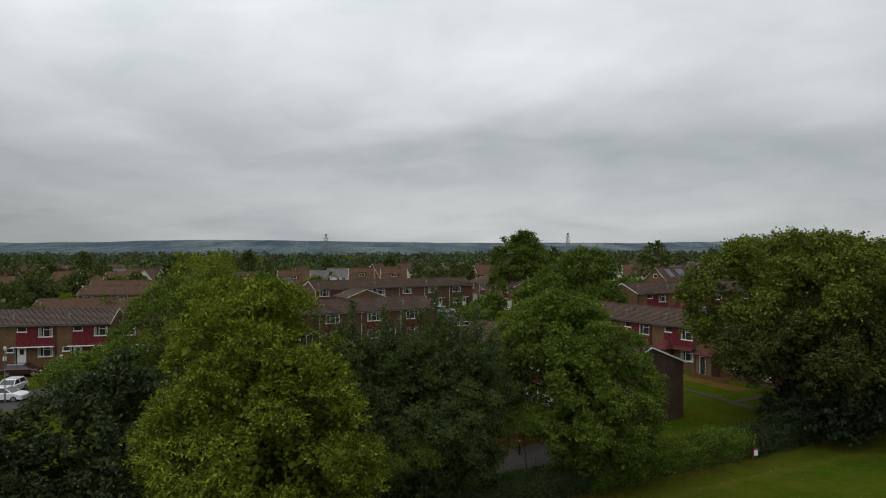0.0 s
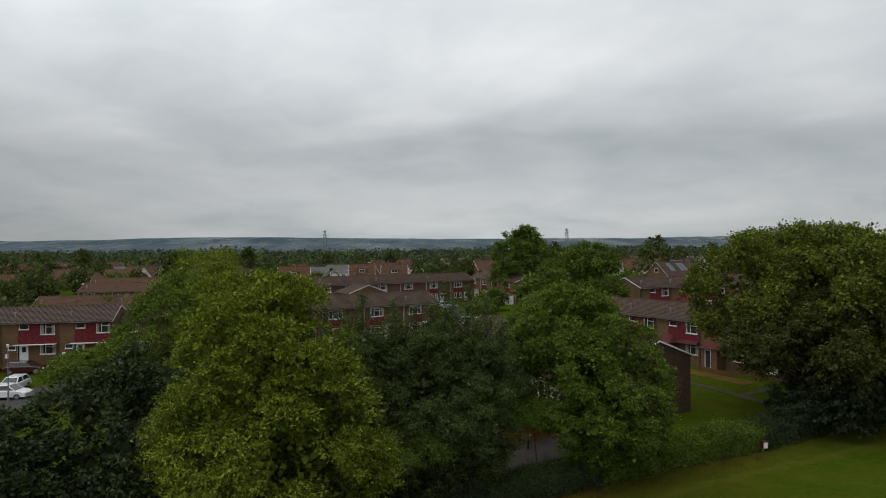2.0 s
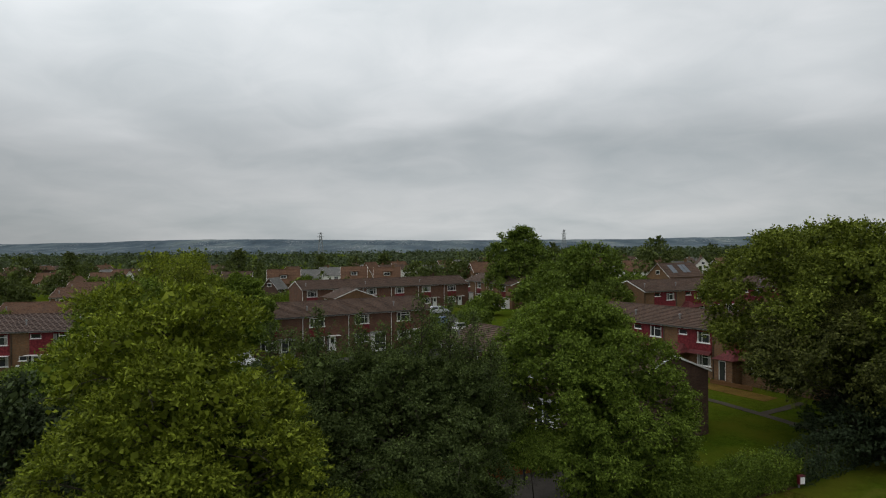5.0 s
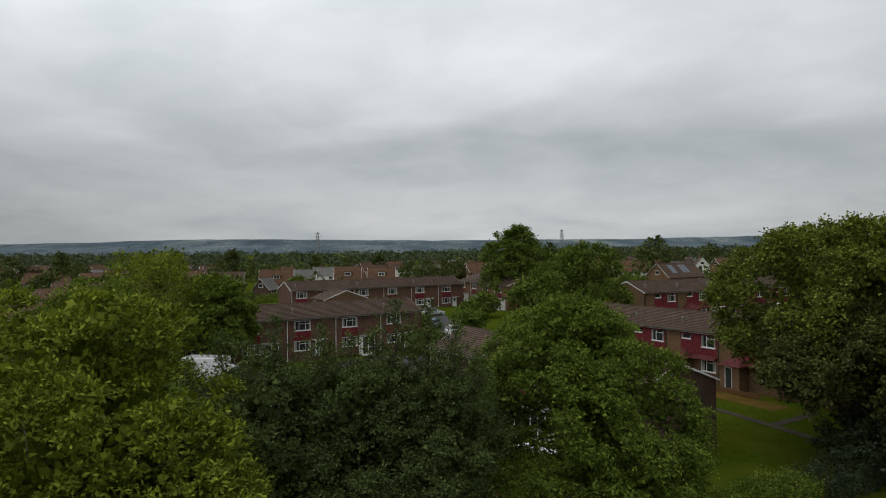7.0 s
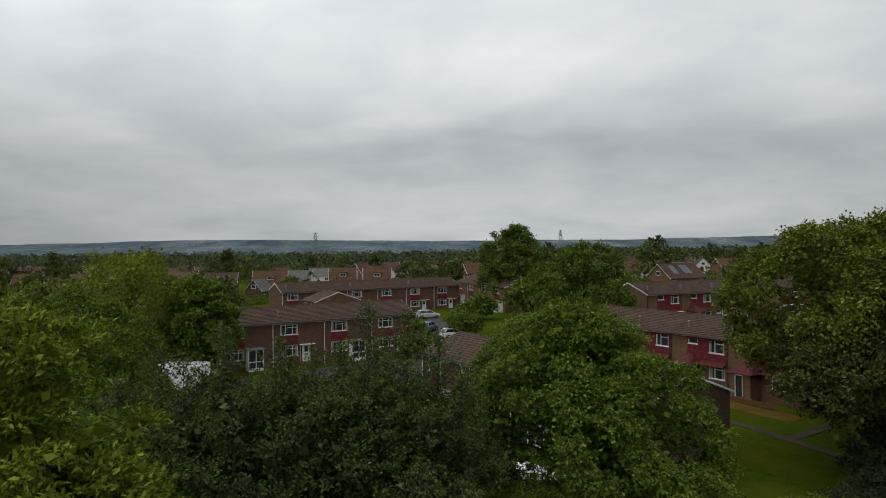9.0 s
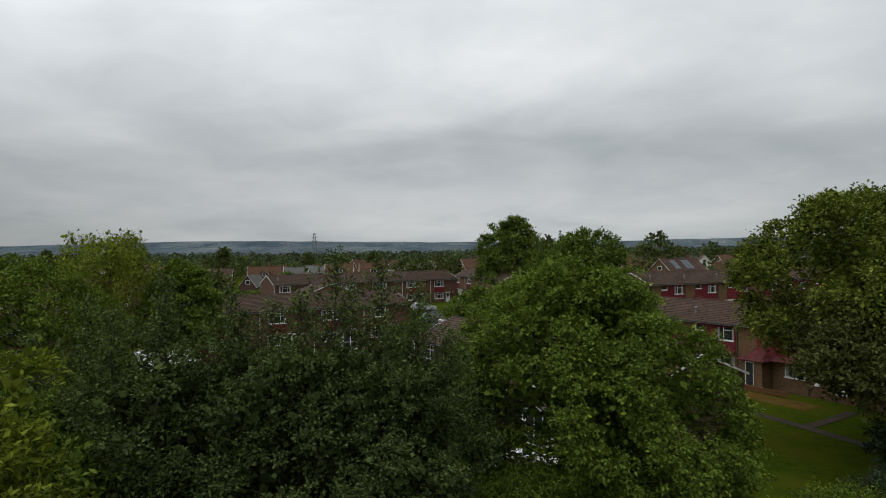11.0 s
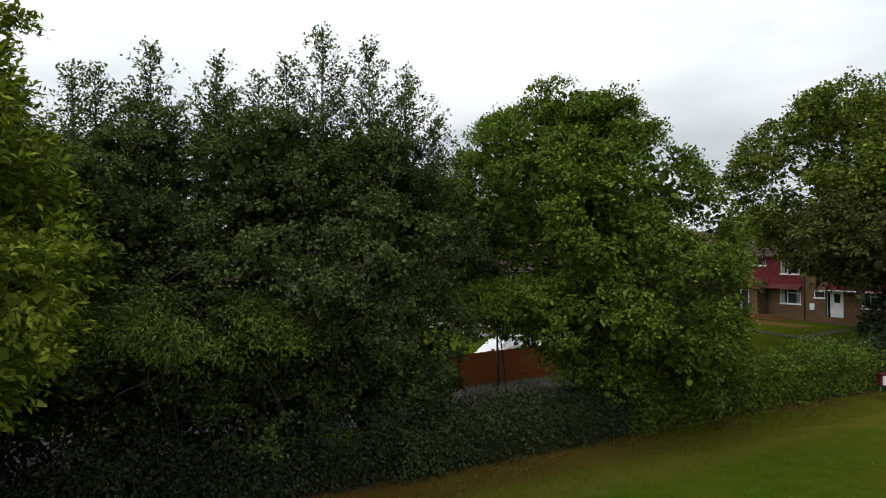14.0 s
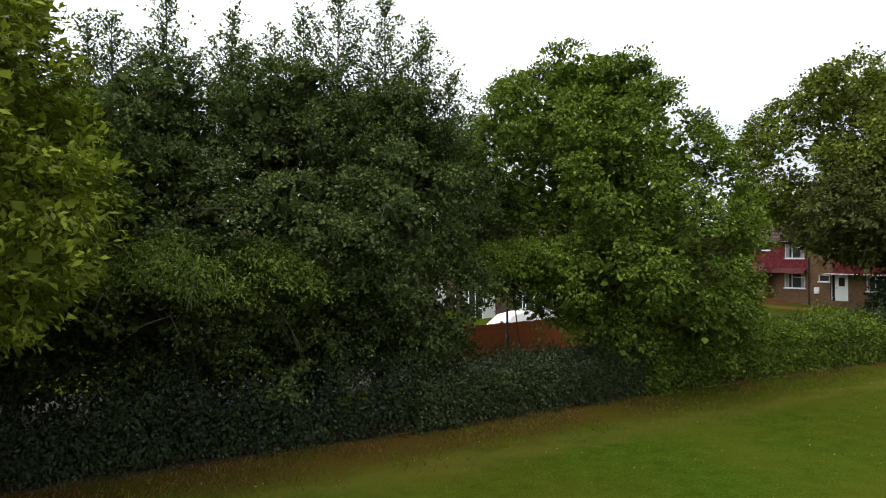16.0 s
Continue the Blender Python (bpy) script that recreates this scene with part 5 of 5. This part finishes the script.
def car(x, y, turn, body_paint, label, length=4.3, height=1.48, group="parked cars"):
    c = thing("car", pose(x, y, gz(x, y) + 0.05, 0, 0, turn), label, "car", group)
    k, hh = length / 4.3, height / 1.48
    low = [(-2.15, 0.28), (-2.12, 0.62), (-1.95, 0.86), (-1.2, 0.95), (0.95, 0.93), (1.75, 0.82), (2.08, 0.62), (2.15, 0.3)]
    bm = bmesh.new()
    rows = []
    for yy, sc in ((-0.86, 0.97), (-0.78, 1.0), (0.78, 1.0), (0.86, 0.97)):
        rows.append([bm.verts.new((px * k * sc, yy, z * hh if abs(yy) < 0.8 else 0.3 + (z * hh - 0.3) * 0.9)) for px, z in low])
    for r, q in zip(rows, rows[1:]):
        for i in range(len(low)):
            j = (i + 1) % len(low)
            bm.faces.new((r[i], r[j], q[j], q[i]))
    bm.faces.new(rows[0])
    bm.faces.new(rows[-1][::-1])
    bmesh.ops.recalc_face_normals(bm, faces=bm.faces)
    body = part("body", bm, body_paint, c)

    def cab(x0, x1, x2, x3, z0, z1, w0, w1):
        b = bmesh.new()
        v = [b.verts.new(p) for p in ((x0 * k, -w0, z0), (x3 * k, -w0, z0), (x3 * k, w0, z0), (x0 * k, w0, z0), (x1 * k, -w1, z1), (x2 * k, -w1, z1), (x2 * k, w1, z1), (x1 * k, w1, z1))]
        for f in ((0, 1, 5, 4), (1, 2, 6, 5), (2, 3, 7, 6), (3, 0, 4, 7), (4, 5, 6, 7), (3, 2, 1, 0)):
            b.faces.new([v[i] for i in f])
        return b

    part("glasshouse", cab(-1.95, -1.45, 0.35, 1.15, 0.9 * hh, 1.40 * hh, 0.76, 0.6), GLASS, c)
    b = cab(-1.52, -1.40, 0.30, 0.42, 1.37 * hh, 1.47 * hh, 0.64, 0.56)
    for sx, ex in ((-1.9, -1.45), (1.1, 0.36), (-0.35, -0.38)):
        for s in (-1, 1):
            part("pillar", tube(bmesh.new(), [(sx * k, s * 0.765, 0.9 * hh), (ex * k, s * 0.615, 1.40 * hh)], [0.05, 0.05], 4), body_paint, c)
    part("roof", b, body_paint, c)
    for s in (-1, 1):
        for px in (-1.3, 1.35):
            wbm = tube(bmesh.new(), [(px * k, s * 0.70, 0.3), (px * k, s * 0.89, 0.3)], [0.31, 0.31], 16)
            wh = part("wheel", wbm, BLACK, c)
            part("rim", tube(bmesh.new(), [(px * k, s * 0.885, 0.3), (px * k, s * 0.90, 0.3)], [0.2, 0.18], 12), METAL, wh)
        part("headlight", boxed(1.98 * k, 2.12 * k, min(s * 0.5, s * 0.78), max(s * 0.5, s * 0.78), 0.6, 0.72, bevel=0.02), WHITE, c)
        part("tail_light", boxed(-2.14 * k, -2.0 * k, min(s * 0.6, s * 0.8), max(s * 0.6, s * 0.8), 0.62, 0.8, bevel=0.02), BIN_RED, c)
    return c


car(-43.6, 66.6, 4, CAR_WHITE, "white hatchback parked in the car park")
car(-46.0, 71.4, -82, CAR_WHITE, "white saloon parked beside another white car")
car(-50.2, 80.2, 8, CAR_MAROON, "dark maroon saloon parked by the terrace", 4.6)


def covered_car(x, y, turn):
    """A parked car under a loose white cover."""
    c = thing("covered_car", pose(x, y, gz(x, y) + 0.02, 0, 0, turn), "parked car under a loose white cover", "car", "parked cars")
    prof = [(-2.3, 0.15), (-2.32, 0.8), (-1.9, 1.05), (-1.3, 1.5), (-0.6, 1.62), (0.3, 1.58), (0.9, 1.3), (1.4, 1.08), (2.1, 0.92), (2.3, 0.7), (2.32, 0.15)]
    bm = bmesh.new()
    rows = []
    rng = random.Random(3)
    for f in (-1.0, -0.93, -0.72, -0.35, 0.0, 0.35, 0.72, 0.93, 1.0):
        sag = {1.0: 0.05, 0.93: 0.72, 0.72: 0.95}.get(abs(f), 1.0)
        rows.append([bm.verts.new((px * (0.98 if abs(f) > 0.9 else 1.0), f * 0.95 + rng.uniform(-0.02, 0.02), 0.12 + (z - 0.12) * sag + rng.uniform(-0.025, 0.025))) for px, z in prof])
    for r, q in zip(rows, rows[1:]):
        for i in range(len(prof) - 1):
            bm.faces.new((r[i], r[i + 1], q[i + 1], q[i]))
    bmesh.ops.recalc_face_normals(bm, faces=bm.faces)
    part("cover", bm, COVER, c, "white fabric car cover")
    for s in (-1, 1):
        for px in (-1.35, 1.4):
            w = part("wheel", tube(bmesh.new(), [(px, s * 0.68, 0.3), (px, s * 0.86, 0.3)], [0.31, 0.31], 14), BLACK, c)
    return c


covered_car(7.0, 53.4, 31)
car(0.3, 133.5, 20, CAR_SILVER, "silver hatchback on the drive of the back terrace")
car(0.6, 118.0, 70, CAR_BLUE, "light blue car parked on the close")
car(4.4, 112.0, 25, CAR_WHITE, "white car parked on the close")


def box_van(x, y, turn):
    v = thing("box_van", pose(x, y, gz(x, y) + 0.03, 0, 0, turn), "white box van parked in front of the terrace", "van")
    part("cargo_box", boxed(-3.0, 1.2, -1.05, 1.05, 0.75, 3.1, bevel=0.06), CAR_WHITE, v)
    bm = bmesh.new()
    prof = [(1.22, 0.4), (2.95, 0.4), (2.95, 1.05), (2.45, 1.3), (1.95, 2.15), (1.22, 2.2)]
    a = [bm.verts.new((x0, -0.95, z)) for x0, z in prof]
    b = [bm.verts.new((x0, 0.95, z)) for x0, z in prof]
    bm.faces.new(a)
    bm.faces.new(b[::-1])
    for i in range(6):
        bm.faces.new((a[i], b[i], b[(i + 1) % 6], a[(i + 1) % 6]))
    bmesh.ops.recalc_face_normals(bm, faces=bm.faces)
    part("cab", bm, CAR_WHITE, v)
    bm = bmesh.new()
    q = [bm.verts.new(p) for p in ((2.46, -0.85, 1.34), (2.46, 0.85, 1.34), (2.01, 0.8, 2.08), (2.01, -0.8, 2.08))]
    bm.faces.new(q)
    bmesh.ops.solidify(bm, geom=list(bm.faces), thickness=-0.02)
    part("windscreen", bm, GLASS, v)
    part("chassis", boxed(-2.9, 2.6, -0.9, 0.9, 0.35, 0.74), BLACK, v)
    for px in (-1.9, 2.0):
        for s in (-1, 1):
            w = part("wheel", tube(bmesh.new(), [(px, s * 0.7, 0.36), (px, s * 0.98, 0.36)], [0.36, 0.36], 14), BLACK, v)
            part("rim", tube(bmesh.new(), [(px, s * 0.975, 0.36), (px, s * 0.99, 0.36)], [0.2, 0.18], 10), METAL, w)
    return v


box_van(-20.9, 77.6, -8)

# ---- posts ----


def lamp_post(x, y, h, head=WHITE, label="slim grey street lamp with a small lantern", group="street lamps"):
    p = thing("street_lamp", pose(x, y, gz(x, y)), label, "street lamp", group)
    part("pole", tube(bmesh.new(), [(0, 0, -0.2), (0, 0, 1.1), (0, 0, 1.15), (0, 0, h)], [0.08, 0.08, 0.05, 0.04], 8), BLACK if head is BLACK else METAL, p)
    part("lantern", tube(bmesh.new(), [(0, 0, h - 0.02), (0, 0, h + 0.1), (0, 0, h + 0.3), (0, 0, h + 0.36)], [0.05, 0.12, 0.14, 0.05], 10), head, p)


lamp_post(-42.6, 65.2, 5.2)
lamp_post(5.35, 47.0, 3.9, BLACK, "slim dark footpath lamp post in front of the fence")

b = thing("dog_waste_bin", pose(21.3, 46.0, gz(21.3, 46.0), 0, 0, 12), "red waste bin with a white notice on a short post", "waste bin")
part("post", boxed(-0.04, 0.04, 0.02, 0.1, -0.2, 0.55), METAL, b)
part("body", boxed(-0.2, 0.2, -0.2, 0.02, 0.26, 0.72, bevel=0.03), BIN_RED, b)
part("lid", boxed(-0.22, 0.22, -0.23, 0.05, 0.72, 0.79, bevel=0.02), BIN_RED, b)
part("notice", boxed(-0.12, 0.18, -0.212, -0.202, 0.3, 0.69), WHITE, b, "plain white notice panel")

# ---- paths and drives ----
strip("ground_verge", SOIL, [(-26, 20.4), (21, 46.5)], 1.0, 0.004, "bare brown soil and leaf litter along the hedge", "soil")
strip("pavement_path", PAVING, [(-14, 34.5), (1.0, 43.6), (13.0, 50.6)], 4.6, 0.02, "worn grey footpath behind the hedge", "footpath")
strip("pavement_lawn", TRODDEN, [(22.9, 71.5), (24.2, 69.0), (25.6, 66.4), (27.3, 62.6), (28.9, 58.4), (32, 53)], 0.85, 0.02, "narrow brownish path across the lawn", "footpath")
strip("road_car_park", ASPHALT, [(-50, 62), (-36, 70), (-20, 76), (0, 92)], 13, 0.02, "dark asphalt car park in front of the terraces", "road")
strip("road_close", ASPHALT, [(0, 92), (3, 118), (1, 138)], 2.6, 0.025, "asphalt close between the terraces", "road")


strip("ground_bed", DRY_BED, [(25.2, 75.8), (27.9, 71.5), (30.4, 67.6)], 2.2, 0.015, "dry orange-brown grass bed in front of the terrace", "grass")
strip("pavement_door", TRODDEN, [(27.2, 62.9), (30.0, 64.6), (32.6, 66.4)], 0.8, 0.024, "short brownish path to a front door", "footpath")

# ---- pylons ----


def pylon(x, y, h, label):
    p = thing("electricity_pylon", pose(x, y, gz(x, y), 0, 0, 20), label, "pylon", "electricity pylons")
    bm = bmesh.new()
    w = lambda z: 3.6 * (1 - z / h) ** 0.8 + 0.7
    zs = [h * f for f in (0, 0.2, 0.38, 0.53, 0.66, 0.77, 0.87, 1.0)]
    for sx, sy in ((-1, -1), (1, -1), (1, 1), (-1, 1)):
        for a, b in zip(zs, zs[1:]):
            tube(bm, [(sx * w(a), sy * w(a), a), (sx * w(b), sy * w(b), b)], [0.3, 0.28], 4)
            tube(bm, [(sx * w(a), sy * w(a), a), (-sy * w(b), sx * w(b), b)], [0.16, 0.16], 3)
            tube(bm, [(-sy * w(a), sx * w(a), a), (sx * w(b), sy * w(b), b)], [0.16, 0.16], 3)
    part("tower", bm, METAL, p)
    for f, r in ((0.68, 5.0), (0.82, 6.0), (0.95, 4.4)):
        bm = bmesh.new()
        tube(bm, [(-r, 0, h * f), (r, 0, h * f)], [0.2, 0.2], 4)
        for s in (-1, 1):
            tube(bm, [(s * r, 0, h * f), (s * 0.8, 0, h * f + 1.8)], [0.14, 0.14], 3)
        part("cross_arm", bm, METAL, p)


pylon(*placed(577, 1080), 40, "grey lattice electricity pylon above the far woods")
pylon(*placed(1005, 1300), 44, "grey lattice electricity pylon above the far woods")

# ---- rough grass along the hedge ----


def tufts(name, label, material, a, b, wide, count, length, seed, lean=0.5):
    rng = np.random.default_rng(seed)
    a, b = np.array(a, float), np.array(b, float)
    t = rng.uniform(0, 1, (count, 1))
    off = rng.normal(0, 1, (count, 1)) * wide * 0.5
    d = (b - a) / np.linalg.norm(b - a)
    xy = a + (b - a) * t + np.array([-d[1], d[0]]) * off
    keep = np.array([noise.noise(Vector((p[0] * 0.5, p[1] * 0.5, seed))) for p in xy]) > -0.08
    xy = xy[keep]
    count = len(xy)
    P = np.concatenate([xy, ground(xy[:, 0], xy[:, 1])[:, None] - 0.01], 1)
    up = unit(np.concatenate([rng.normal(0, lean, (count, 2)), np.ones((count, 1))], 1))
    side = unit(np.cross(up, rng.normal(0, 1, (count, 3))))
    L = length * rng.uniform(0.4, 1.3, (count, 1))
    w = 0.007 * side * (1 + 2 * L)
    bend = np.concatenate([rng.normal(0, 0.3, (count, 2)), np.zeros((count, 1))], 1) * L
    v = np.stack([P - w, P + w, P + up * L + bend + w * 0.3, P + up * L + bend - w * 0.3], 1)
    return tagged(link_mesh(name, quad_mesh(name, v), material), label, "grass", kind="stuff")


tufts("dry_grass", "brown unmown dry grass along the hedge foot", STRAW, (-24, 20.2), (20.5, 45.3), 1.3, 26000, 0.09, 71)
tufts("rough_grass", "green rough grass along the hedge foot", BLADE, (-24, 20.2), (20.5, 45.4), 2.2, 22000, 0.1, 72)


# short blades over the near field
rng_ = np.random.default_rng(78)
bx_, by_ = rng_.uniform(-6, 27, 50000), rng_.uniform(26, 46, 50000)
keep_ = by_ < 33.3 + 0.546 * bx_
bx_, by_ = bx_[keep_], by_[keep_]
bp_ = np.stack([bx_, by_, ground(bx_, by_) - 0.005], -1)
bn_ = len(bp_)
bu_ = unit(np.concatenate([rng_.normal(0, 0.6, (bn_, 2)), np.ones((bn_, 1))], 1)) * rng_.uniform(0.015, 0.045, (bn_, 1))
bs_ = unit(np.cross(bu_, rng_.normal(0, 1, (bn_, 3)))) * 0.006
tagged(link_mesh("field_grass", quad_mesh("field_grass", np.stack([bp_ - bs_, bp_ + bs_, bp_ + bu_ + bs_ * 0.4, bp_ + bu_ - bs_ * 0.4], 1)), BLADE), "short mown grass blades of the playing field", "grass", kind="stuff")

# clover heads in the grass
rng_ = np.random.default_rng(77)
cx_, cy_ = rng_.uniform(-8, 26, 600), rng_.uniform(24, 44, 600)
keep_ = cy_ < 33.6 + 0.6 * cx_ - 1.2
cx_, cy_ = cx_[keep_], cy_[keep_]
cp_ = np.stack([cx_, cy_, ground(cx_, cy_) + 0.04], -1)
tagged(link_mesh("clover_heads", quad_mesh("clover_heads", leaves_at(rng_, cp_, np.tile([0.0, 0, 1], (len(cp_), 1)), 0.02, 0, 0.9)), PETAL), "tiny white clover heads scattered over the field", "flowers", kind="stuff")
